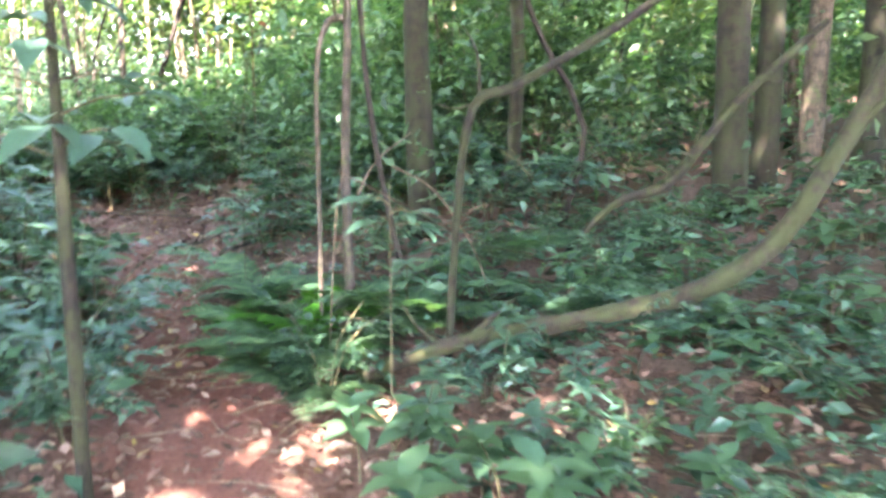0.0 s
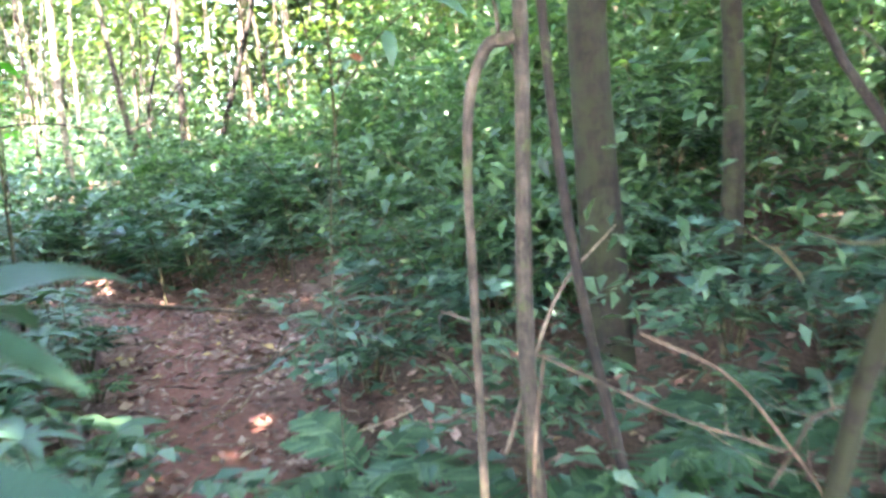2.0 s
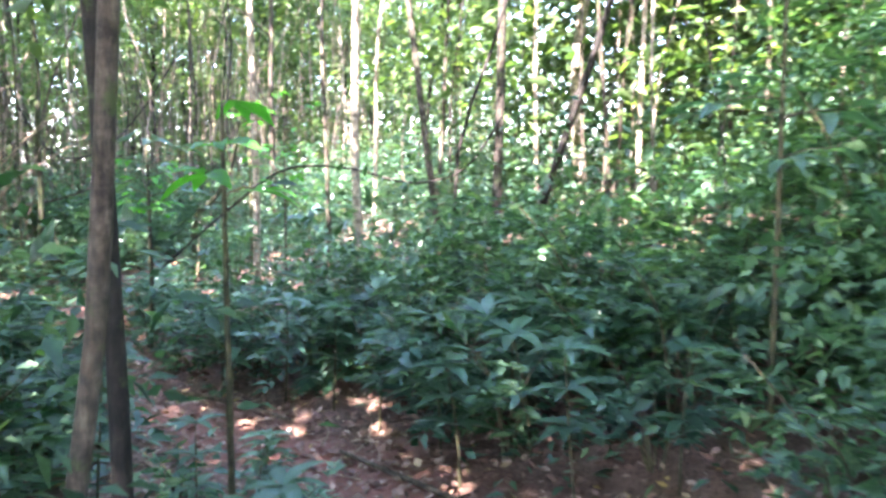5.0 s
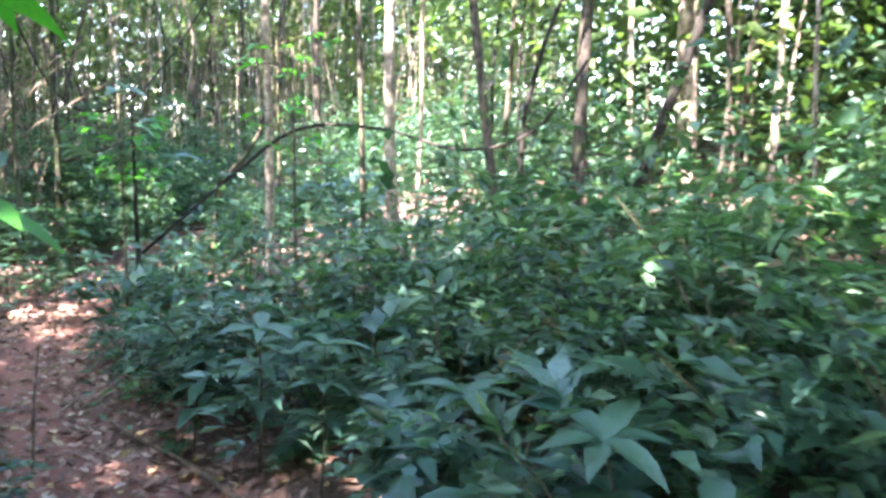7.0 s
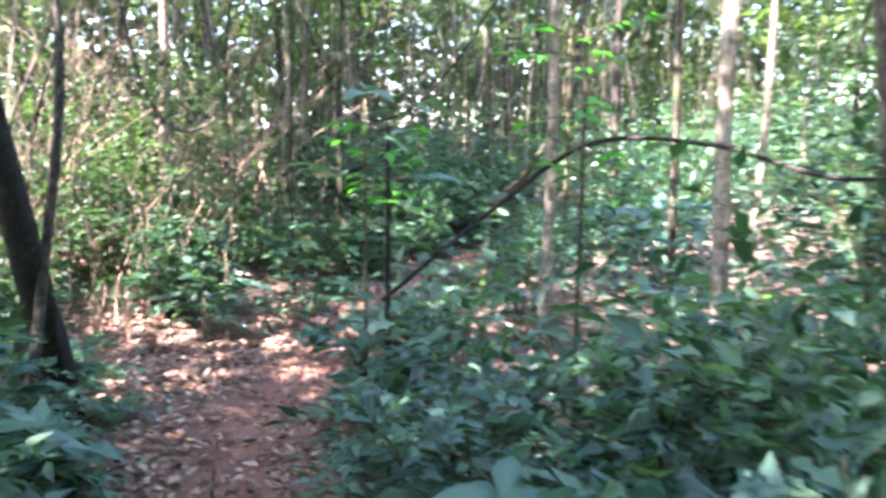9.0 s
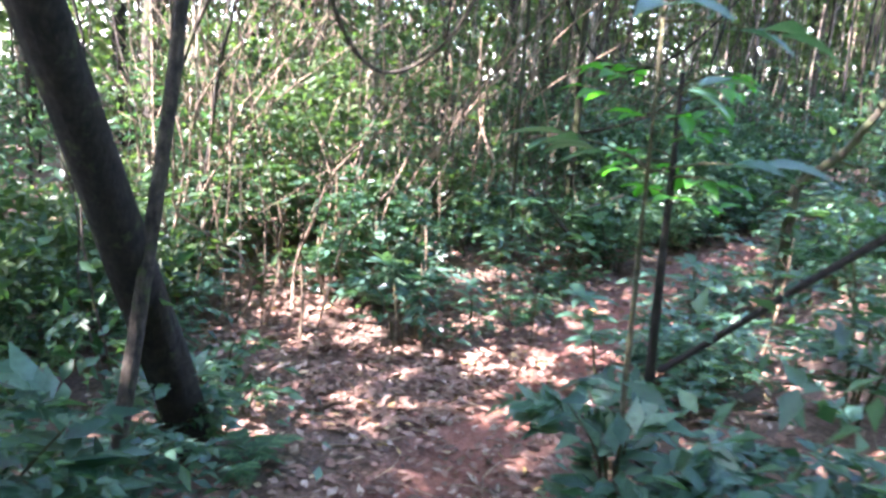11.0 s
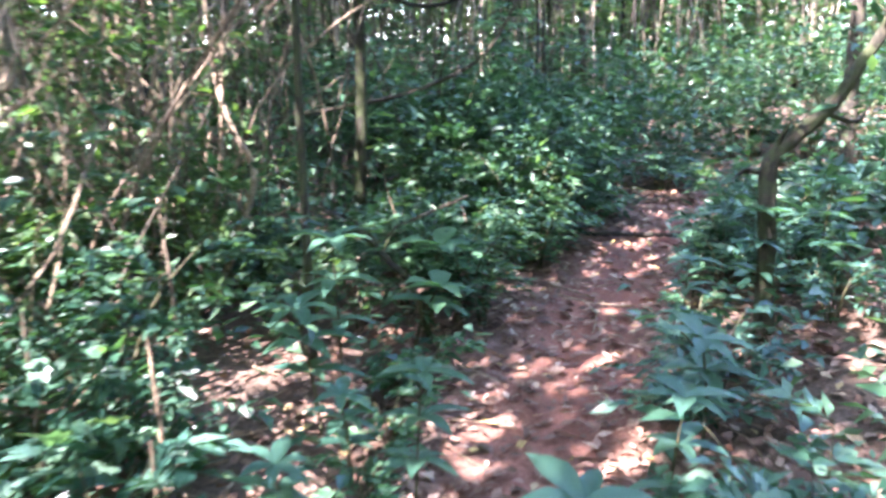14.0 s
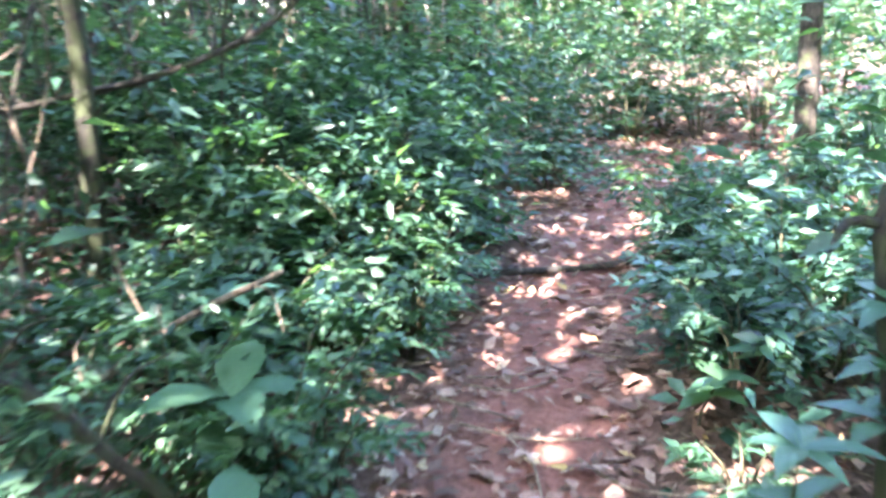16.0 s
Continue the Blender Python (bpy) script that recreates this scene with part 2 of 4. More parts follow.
def leaf_cloud(name, places, ways, ups, lengths, widths, mat, droop=0.18, fold=0.12, simple=False):
    """Many folded, pointed leaves in one mesh; arrays of n rows. simple: two faces a leaf, for what stays far off."""
    p, d, n = (np.asarray(v, float) for v in (places, ways, ups))
    d /= np.linalg.norm(d, axis=1, keepdims=True) + 1e-9
    s = np.cross(d, n)
    s /= np.linalg.norm(s, axis=1, keepdims=True) + 1e-9
    n = np.cross(s, d)
    size, wide = np.asarray(lengths, float)[:, None], np.asarray(widths, float)[:, None]
    rows = []
    shape = ((0, 0, 0), (0.4, 0.5, fold), (0.4, -0.5, fold), (1.0, 0, -droop)) if simple else ((0, 0, 0), (0.38, 0.5, fold), (0.38, -0.5, fold), (0.45, 0, 0), (1.0, 0, -droop))
    for a, b, c in shape:
        rows.append(p + a * size * d + b * wide * s + c * (size if a == 1.0 else wide) * n)
    verts = np.stack(rows, 1).reshape(-1, 3)
    base = np.arange(len(p))[:, None] * len(shape)
    corners = ([0, 2, 3], [0, 3, 1]) if simple else ([0, 2, 3], [0, 3, 1], [3, 2, 4], [3, 4, 1])
    faces = np.concatenate([base + f for f in corners], 1).reshape(-1, 3)
    me = bpy.data.meshes.new(name)
    me.vertices.add(len(verts))
    me.vertices.foreach_set("co", verts.ravel())
    me.loops.add(faces.size)
    me.loops.foreach_set("vertex_index", faces.ravel().astype(np.int32))
    me.polygons.add(len(faces))
    me.polygons.foreach_set("loop_start", np.arange(0, faces.size, 3, dtype=np.int32))
    me.materials.append(mat)
    me.update(calc_edges=True)
    return me


def unit(rng, up=0.0):
    v = rng.normal(size=3)
    v[2] += up
    return v / np.linalg.norm(v)


# ---- kinds of plants (each built once at the origin, then copied) ----
def shrub(label, height, spread, stems, leaves, size, mat, seed, flat=0.5, low=0.25, simple=False):
    """A leafy shrub: several thin arching stems and a loose crown of leaves in sprays."""
    rng, root = np.random.default_rng(seed), tagged(new("shrub"), label, "shrub", "undergrowth shrubs")
    places, ways, ups, sizes = [], [], [], []
    for s in range(stems):
        w = 2 * math.pi * (s + rng.random() * 0.8) / stems
        reach, top = spread * rng.uniform(0.35, 1.0), height * rng.uniform(0.6, 1.0)
        tip = np.array([math.cos(w) * reach, math.sin(w) * reach, top])
        mid = tip * [0.35, 0.35, 0.62]
        piece("stem", tube("stem", [(0.02 * math.cos(w), 0.02 * math.sin(w), -0.06), tuple(mid), tuple(tip)], [0.009, 0.006, 0.002], STEM_GREEN, 5, 3), root)
        sprays = max(2, leaves // (stems * 14))
        for k in range(sprays):
            u = low + (1 - low) * (k + rng.random()) / sprays
            start = (1 - u) ** 2 * 0 + 2 * u * (1 - u) * mid + u * u * tip
            out = np.array([math.cos(w + rng.normal() * 1.2), math.sin(w + rng.normal() * 1.2), rng.uniform(-0.1, 0.5)])
            out /= np.linalg.norm(out)
            long = spread * rng.uniform(0.3, 0.65)
            across = np.cross(out, (0, 0, 1))
            across /= np.linalg.norm(across)
            for j in range(14):
                v = (j + 1) / 14
                at = start + out * long * v + np.array([0, 0, -0.25 * long * v * v])
                side = 1 if j % 2 else -1
                places.append(at)
                ways.append(out * 0.7 + across * side * rng.uniform(0.5, 1.0) + rng.normal(size=3) * 0.18)
                ups.append(np.array([0, 0, 1.0]) + rng.normal(size=3) * (1 - flat) * 0.8)
                sizes.append(size * rng.uniform(0.6, 1.2))
    sizes = np.array(sizes)
    piece("foliage", leaf_cloud("foliage", places, ways, ups, sizes, sizes * rng.uniform(0.34, 0.46, len(sizes)), mat, simple=simple), root, kind="stuff")
    return root


LEAF_MESHES = {}


def single_leaf(mat, wide):
    """One broad leaf, 1 m long, with a folded midrib and a drooping tip."""
    key = (mat.name, wide)
    if key not in LEAF_MESHES:
        verts, faces = [], []
        rows = [(0.0, 0.02), (0.12, 0.5), (0.3, 0.92), (0.5, 1.0), (0.72, 0.68), (0.9, 0.24), (1.0, 0.01)]
        for u, w in rows:
            z = 0.1 * u - 0.32 * u * u
            for b in (-1, 0, 1):
                verts.append((u, b * w * wide / 2, z + (0.07 * w * abs(b)) + 0.012 * math.sin(9 * u) * b))
        for i in range(len(rows) - 1):
            for b in (0, 1):
                faces.append((3 * i + b, 3 * i + 3 + b, 3 * i + 4 + b, 3 * i + 1 + b))
        LEAF_MESHES[key] = mesh_from("leaf", verts, faces, mat)
    return LEAF_MESHES[key]


def aim(at, way, up, size):
    """A pose whose x axis points along way, its z axis near up, scaled."""
    x = Vector(way).normalized()
    y = Vector(up).cross(x).normalized()
    z = x.cross(y)
    m = Matrix((x, y, z)).transposed().to_4x4()
    return Matrix.Translation(at) @ m @ Matrix.Scale(size, 4)


def seedling(label, height, whorls, per, size, mat, seed, wide=0.36):
    """A straight young plant with whorls of large leaves that can be counted."""
    rng, root = random.Random(seed), tagged(new("broadleaf_seedling"), label, "seedling", "broad-leaved seedlings")
    lean = (rng.uniform(-0.1, 0.1), rng.uniform(-0.1, 0.1))
    piece("stem", tube("stem", [(0, 0, -0.05), (lean[0] * 0.3, lean[1] * 0.3, height * 0.5), (lean[0], lean[1], height)], [0.008, 0.006, 0.003], STEM_GREEN, 6, 3), root)
    for k in range(whorls):
        u = 1 - k * 0.24
        for j in range(per):
            w = 2 * math.pi * (j + 0.5 * (k % 2)) / per + rng.uniform(-0.25, 0.25)
            way = (math.cos(w), math.sin(w), rng.uniform(-0.05, 0.45))
            piece("leaf", single_leaf(mat, wide), root, aim((lean[0] * u, lean[1] * u, height * u), way, (0, 0, 1), size * rng.uniform(0.7, 1.15)))
    return root


def frond_mesh(length, mat, seed):
    """One fern frond: an arching rib with paired leaflets that shorten to the tip."""
    rng = np.random.default_rng(seed)
    verts, faces = [], []
    n = 22
    rib = [(length * u, 0.0, length * (0.75 * u - 0.72 * u * u)) for u in np.linspace(0, 1, n)]
    v, f = tube_data(rib[::3], [0.004 * (1 - 0.8 * i / 7) for i in range(len(rib[::3]))], 4, 1)
    verts, faces = [tuple(q) for q in v], list(f)
    for i in range(3, n):
        u = i / n
        long = length * 0.24 * math.sin(math.pi * min(1, 0.12 + 0.9 * u)) ** 0.8 + 0.01
        for side in (-1, 1):
            b, at = len(verts), rib[i]
            w, sag = length * 0.026, rng.uniform(0.0, 0.3)
            verts += [(at[0] - w, at[1], at[2]), (at[0] + w, at[1], at[2]), (at[0] + long * 0.42 + w * 0.7, side * long * 0.6, at[2] - sag * long * 0.5),
                      (at[0] + long * 0.3 - w * 0.8, side * long * 0.6, at[2] - sag * long * 0.5), (at[0] + long * 0.62, side * long, at[2] - sag * long)]
            faces += [(b, b + 1, b + 2, b + 3), (b + 3, b + 2, b + 4)]
    return mesh_from("frond", verts, faces, mat, False)


def fern(label, fronds, length, mat, seed):
    rng, root = random.Random(seed), tagged(new("fern"), label, "fern", "ferns beside the trail")
    meshes = [frond_mesh(length * s, mat, seed + i) for i, s in enumerate((1.0, 0.8))]
    for k in range(fronds):
        w = 360 * k / fronds + rng.uniform(-18, 18)
        piece("frond", meshes[k % 2], root, pose(0, 0, 0.02, rng.uniform(-12, 12), rng.uniform(-25, 8), w))
    return root


def crown_mesh(radius, height, leaves, size, seed, mat):
    """An uneven tree crown: clumps of leaves with gaps between them."""
    rng = np.random.default_rng(seed)
    clumps = 26
    centres = np.stack([unit(rng) * [radius, radius, height / 2] * rng.uniform(0.35, 1.0) for _ in range(clumps)])
    pick = rng.integers(0, clumps, leaves)
    places = centres[pick] + rng.normal(size=(leaves, 3)) * [radius * 0.2, radius * 0.2, height * 0.09]
    ways, ups = rng.normal(size=(leaves, 3)), rng.normal(size=(leaves, 3)) * 0.6 + [0, 0, 1]
    sizes = size * rng.uniform(0.6, 1.3, leaves)
    return leaf_cloud("crown", places, ways, ups, sizes, sizes * 0.55, mat, simple=True)


CROWNS = [crown_mesh(2.3, 3.0, 520, 0.34, 50 + i, LEAF_CROWN) for i in range(4)]
SPRAYS = []
for i in range(4):
    rng = np.random.default_rng(80 + i)
    n = 240
    u = rng.random(n)
    w = rng.normal(size=n) * 0.45
    at = np.stack([u * 1.2, w * (0.25 + u), 0.2 * u - 0.35 * u * u + rng.normal(size=n) * 0.1], 1)
    SPRAYS.append(leaf_cloud("leaf_spray", at, np.stack([np.ones(n), w * 2, rng.normal(size=n) * 0.4], 1), rng.normal(size=(n, 3)) * 0.45 + [0, 0, 1],
                             rng.uniform(0.07, 0.14, n), rng.uniform(0.03, 0.055, n), LEAF_CROWN, simple=True))


def tree(label, x, y, radius, height, mat, lean=(0.0, 0.0), bends=0.06, limbs=2, crown=True, sprays=0, seed=0, sides=10, low=2.6, foot=1.5, group=""):
    """A forest tree: a slightly crooked tapered trunk with a flared foot, limbs, sprays of leaves on the trunk and a crown overhead."""
    rng = random.Random(seed)
    base = gz(x, y)
    root = tagged(new("tree"), label, "tree", group)
    root.location = (x, y, base)
    points, radii = [(0, 0, -0.15), (0, 0, 0.12)], [radius * foot, radius * 1.12]
    for k in range(1, 7):
        u = k / 6
        points.append((lean[0] * u * height + rng.uniform(-1, 1) * bends, lean[1] * u * height + rng.uniform(-1, 1) * bends, u * height))
        radii.append(radius * (1.05 - 0.62 * u))
    piece("trunk", tube("trunk", points, radii, mat, sides, 4, 0.07, seed), root)
    for k in range(limbs):
        u = rng.uniform(max(0.2, low / height), 0.85)
        w, long = rng.uniform(0, 2 * math.pi), rng.uniform(0.7, 1.6)
        s = Vector((lean[0] * u * height, lean[1] * u * height, u * height))
        e = s + Vector((math.cos(w) * long, math.sin(w) * long, rng.uniform(0.3, 1.0)))
        piece("limb", tube("limb", [s, s.lerp(e, 0.5) + Vector((0, 0, rng.uniform(-0.1, 0.15))), e], [radius * 0.36, radius * 0.25, 0.006], mat, 6, 3, 0.1, seed + k), root)
    for k in range(sprays):
        z = rng.uniform(0.8, min(height * 0.7, 4.8))
        u = z / height
        piece("leaf_spray", SPRAYS[k % 4], root, pose(lean[0] * z, lean[1] * z, z, rng.uniform(-15, 15), rng.uniform(-25, 15), rng.uniform(0, 360)) @ Matrix.Scale(rng.uniform(0.6, 1.15), 4), kind="stuff")
    if crown:
        piece("crown", CROWNS[seed % 4], root, pose(lean[0] * height, lean[1] * height, height, 0, 0, rng.uniform(0, 360)) @ Matrix.Scale(rng.uniform(0.8, 1.3), 4), kind="stuff")
    return root


def stick(name, label, points, radii, mat, category="branch", sides=8, seed=0, steps=5, shoots=0):
    """A branch, root or liana along a few points of the world."""
    first = Vector(points[0])
    ob = new(name, tube(name, [Vector(p) - first for p in points], radii, mat, sides, steps, 0.12, seed))
    ob.location = first
    rng = random.Random(seed + 500)
    line, rad = smooth_line([Vector(p) - first for p in points], radii, 4)
    for k in range(shoots):
        i = rng.randrange(2, len(line) - 1)
        way = Vector((rng.uniform(-1, 1), rng.uniform(-1, 1), rng.uniform(-0.2, 1.0))).normalized() * rng.uniform(0.12, 0.4)
        bend = Vector((rng.uniform(-1, 1), rng.uniform(-1, 1), rng.uniform(-1, 1))) * 0.05
        piece("side_shoot", tube("side_shoot", [line[i], line[i] + way * 0.5 + bend, line[i] + way], [rad[i] * 0.4, rad[i] * 0.3, 0.002], mat, 6, 3, 0.1, seed + k), ob)
    return tagged(ob, label, category)


# ---- ground ----
def spaced(a, b, step, far):
    mid = np.arange(a, b, step)
    out = step * np.cumsum(1.25 ** np.arange(1, 200))
    out = out[out < far]
    return np.concatenate([(a - out)[::-1], mid, b + out])


def build_ground():
    xs, ys = spaced(-17, 5, 0.11, 700), spaced(-3, 22, 0.11, 700)
    gx, gy = np.meshgrid(xs, ys)
    z = ground_z(gx.ravel(), gy.ravel())
    verts = np.stack([gx.ravel(), gy.ravel(), z], 1)
    nx = len(xs)
    i = (np.arange(len(ys) - 1)[:, None] * nx + np.arange(nx - 1)[None, :]).ravel()
    faces = np.stack([i, i + 1, i + nx + 1, i + nx], 1)
    me = bpy.data.meshes.new("ground")
    me.vertices.add(len(verts))
    me.vertices.foreach_set("co", verts.ravel())
    me.loops.add(faces.size)
    me.loops.foreach_set("vertex_index", faces.ravel().astype(np.int32))
    me.polygons.add(len(faces))
    me.polygons.foreach_set("loop_start", np.arange(0, faces.size, 4, dtype=np.int32))
    me.update(calc_edges=True)
    me.polygons.foreach_set("use_smooth", [True] * len(faces))
    d, _, _ = on_trail(verts[:, 0], verts[:, 1])
    wide = np.interp(verts[:, 1], [0, 8, 11, 16], [0.55, 0.55, 0.42, 0.45])
    edge = np.abs(d) + 0.1 * waves(verts[:, 0], verts[:, 1], 4.0, 0.3) + 0.05 * waves(verts[:, 0], verts[:, 1], 13.0, 0.9)
    me.attributes.new("trail", "FLOAT", "POINT").data.foreach_set("value", np.clip(1.25 - edge / wide, 0, 1))
    me.materials.append(FLOOR)
    tagged(new("ground", me), "forest floor of red soil and dark leaf mould", "ground", kind="structure")


build_ground()


# places off the trail where dead leaves lie with hardly a plant: x, y, radius, leaves
BARE = [(-9.45, 9.75, 0.7, 1500), (-9.3, 10.55, 0.45, 600), (-10.55, 9.4, 0.6, 800), (-8.95, 11.75, 0.4, 400), (-1.75, 7.05, 0.75, 1100), (-2.6, 7.6, 0.5, 500), (1.2, 2.6, 1.2, 2400), (-9.5, 12.9, 0.3, 200)]


def bare(x, y):
    """Whether a place lies in one of those."""
    hit = np.zeros(np.shape(x), bool)
    for cx, cy, r, _ in BARE[:6]:
        hit |= np.hypot(np.asarray(x) - cx, np.asarray(y) - cy) < r
    return hit


def scatter_litter():
    """Dry leaves over the floor, densest along the trail's edges."""
    rng = np.random.default_rng(5)
    n = 46000
    run = np.concatenate([[0], np.cumsum(np.hypot(*np.diff(TRAIL[:, :2], axis=0).T))])
    along = rng.uniform(run[2], run[-2] - 1.0, n)
    x, y = np.interp(along, run, TRAIL[:, 0]), np.interp(along, run, TRAIL[:, 1])
    off = rng.normal(size=(n, 2)) * np.where(rng.random(n) < 0.6, 0.75, 2.2)[:, None]
    x, y = x + off[:, 0], y + off[:, 1]
    for cx, cy, r, many in BARE:
        w, far = rng.uniform(0, 2 * math.pi, many), r * np.sqrt(rng.random(many))
        x, y = np.append(x, cx + far * np.cos(w)), np.append(y, cy + far * np.sin(w))
    d, _, _ = on_trail(x, y)
    keep = (np.abs(d) > 0.22) | (rng.random(len(x)) < 0.55)
    x, y = x[keep], y[keep]
    n = len(x)
    z = ground_z(x, y) + rng.uniform(0.004, 0.03, n)
    w = rng.uniform(0, 2 * math.pi, n)
    ways = np.stack([np.cos(w), np.sin(w), rng.normal(size=n) * 0.22], 1)
    ups = rng.normal(size=(n, 3)) * 0.35 + [0, 0, 1]
    size = rng.uniform(0.035, 0.088, n)
    me = leaf_cloud("leaf_litter", np.stack([x, y, z], 1), ways, ups, size, size * rng.uniform(0.4, 0.65, n), LITTER, -0.12, 0.2, True)
    tagged(new("leaf_litter", me), "dry brown leaf litter lying over the trail", "leaf litter", kind="stuff")


scatter_litter()

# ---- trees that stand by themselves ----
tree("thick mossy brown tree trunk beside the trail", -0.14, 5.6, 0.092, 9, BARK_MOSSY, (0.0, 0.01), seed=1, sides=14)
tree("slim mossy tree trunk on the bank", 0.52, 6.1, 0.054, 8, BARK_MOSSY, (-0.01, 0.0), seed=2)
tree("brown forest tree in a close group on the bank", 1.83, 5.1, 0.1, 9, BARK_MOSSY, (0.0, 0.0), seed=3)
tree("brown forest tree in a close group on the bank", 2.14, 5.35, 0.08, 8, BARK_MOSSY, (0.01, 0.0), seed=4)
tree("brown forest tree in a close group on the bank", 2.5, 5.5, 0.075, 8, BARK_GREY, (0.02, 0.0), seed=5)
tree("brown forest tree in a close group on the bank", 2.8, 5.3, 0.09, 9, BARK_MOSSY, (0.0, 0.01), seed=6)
tree("pale thin tree lit by the sun", -5.72, 11.05, 0.042, 9, BARK_PALE, (-0.005, 0.0), seed=7)
tree("pale thin tree lit by the sun", -7.0, 11.1, 0.036, 9, BARK_PALE, (0.005, 0.0), seed=8)
tree("thin tree leaning over the shrubs", -4.85, 11.1, 0.034, 8, BARK_GREY, (-0.13, 0.0), seed=9)
tree("dark straight tree on the bank", -4.5, 11.4, 0.044, 9, BARK_GREY, (0.03, 0.0), seed=10)
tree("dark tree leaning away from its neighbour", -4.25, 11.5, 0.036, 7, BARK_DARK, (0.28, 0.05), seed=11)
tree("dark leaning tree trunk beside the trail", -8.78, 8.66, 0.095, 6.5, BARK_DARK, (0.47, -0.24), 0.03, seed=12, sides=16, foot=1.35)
tree("slender brown tree behind the leaning trunk", -8.09, 8.31, 0.03, 6, BARK_GREY, (-0.1, 0.132), seed=13)
tree("pale tree trunk glaring in the sun", -12.7, 10.75, 0.06, 9, BARK_PALE, (0.0, 0.0), seed=14)
tree("thin pale-barked tree among undergrowth", -11.05, 11.5, 0.021, 5, BARK_OLIVE, (0.0, 0.0), seed=16)
tree("thin mossy tree with a bare branch", -12.68, 13.02, 0.045, 6, BARK_OLIVE, (0.0, 0.02), seed=17, low=1.4)
tree("brown tree beside the far trail", -10.3, 15.8, 0.055, 8, BARK_GREY, (0.0, 0.0), seed=18)
tree("two-stemmed grey tree beside the trail", -3.52, 5.8, 0.028, 7, BARK_GREY, (0.12, 0.04), seed=19)
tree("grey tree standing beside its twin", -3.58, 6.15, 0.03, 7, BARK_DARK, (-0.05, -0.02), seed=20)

# the bare broken sapling with a hooked stub, in front of the thick tree
tree("bare grey sapling with peeling bark", -0.5, 4.25, 0.026, 5, BARK_GREY, (0.0, 0.0), 0.03, 1, seed=21)
stick("broken_sapling", "dead broken stem hooked against a sapling", [(-0.66, 4.25, gz(-0.66, 4.25) - 0.05), (-0.66, 4.24, 1.2), (-0.65, 4.22, 1.75), (-0.59, 4.22, 1.95), (-0.51, 4.22, 1.98)],
      [0.013, 0.013, 0.014, 0.017, 0.02], BARK_GREY, "stem", shoots=4)
stick("leaning_sapling", "thin dark stem leaning on the sapling", [(-0.18, 4.45, gz(-0.18, 4.45) - 0.05), (-0.36, 4.35, 1.3), (-0.44, 4.3, 2.2), (-0.46, 4.25, 3.6)], [0.018, 0.016, 0.014, 0.01], BARK_DARK, "stem")
stick("dry_twig", "pale dry twig caught on the stems", [(-0.6, 4.45, 0.72), (-0.42, 4.6, 1.18), (-0.19, 4.83, 1.39)], [0.008, 0.007, 0.003], TWIG_DRY, "twig", 6)

# fallen and bent limbs
stick("fallen_branch", "long curved mossy branch lying over the undergrowth", [(-0.46, 3.56, 0.2), (-0.25, 3.5, 0.36), (0.1, 3.42, 0.5), (0.55, 3.36, 0.6), (1.05, 3.3, 0.74), (1.38, 3.3, 0.95), (1.62, 3.33, 1.3), (1.85, 3.38, 1.7), (2.05, 3.4, 2.3)],
      [0.03, 0.036, 0.038, 0.04, 0.042, 0.046, 0.042, 0.04, 0.036], BARK_OLIVE, sides=12, seed=30, shoots=7)
stick("bent_sapling", "bent sapling stem arching sideways over the shrubs", [(0.02, 3.65, gz(0.02, 3.65) - 0.05), (0.06, 3.55, 1.0), (0.12, 3.36, 1.5), (0.3, 3.31, 1.6), (0.68, 3.26, 1.82), (1.15, 3.2, 2.15), (1.8, 3.1, 2.6)],
      [0.02, 0.019, 0.02, 0.02, 0.018, 0.015, 0.011], BARK_MOSSY, sides=10, seed=31, shoots=5)
stick("mossy_branch", "mossy yellow-green branch slanting to the ground", [(0.6, 4.6, gz(0.6, 4.6) - 0.02), (0.95, 4.5, 0.98), (1.25, 4.48, 1.1), (1.45, 4.46, 1.35), (1.65, 4.45, 1.6), (2.1, 4.5, 2.0)],
      [0.018, 0.024, 0.03, 0.028, 0.026, 0.02], BARK_OLIVE, sides=10, seed=32, shoots=5)
stick("trail_stick", "long straight brown stick lying across the trail", [(x, y, gz(x, y) + 0.04) for x, y in ((-4.15, 8.2), (-3.3, 7.85), (-2.4, 7.5), (-1.83, 7.22), (-1.25, 7.05))],
      [0.012, 0.017, 0.018, 0.016, 0.01], TWIG_BROWN, "stick", seed=33, shoots=3)
stick("trail_stick", "crooked brown stick lying in dead leaves", [(x, y, gz(x, y) + 0.035) for x, y in ((-2.3, 6.35), (-2.05, 6.5), (-1.85, 6.72), (-1.6, 6.85))], [0.01, 0.014, 0.012, 0.007], BARK_GREY, "stick", seed=45, shoots=4)
stick("trail_stick", "short dark stick lying in dead leaves", [(x, y, gz(x, y) + 0.04) for x, y in ((-1.65, 6.15), (-1.45, 6.35), (-1.2, 6.5))], [0.014, 0.02, 0.012], BARK_DARK, "stick", seed=46, shoots=3)
stick("trail_root", "brown root crossing the trail", [(x, y, gz(x, y) + h) for x, y, h in ((-11.75, 14.3, 0.0), (-11.48, 14.46, 0.03), (-11.1, 14.82, 0.03), (-10.67, 15.19, 0.03), (-10.4, 15.4, 0.0))],
      [0.014, 0.02, 0.019, 0.016, 0.01], BARK_GREY, "root", seed=34)
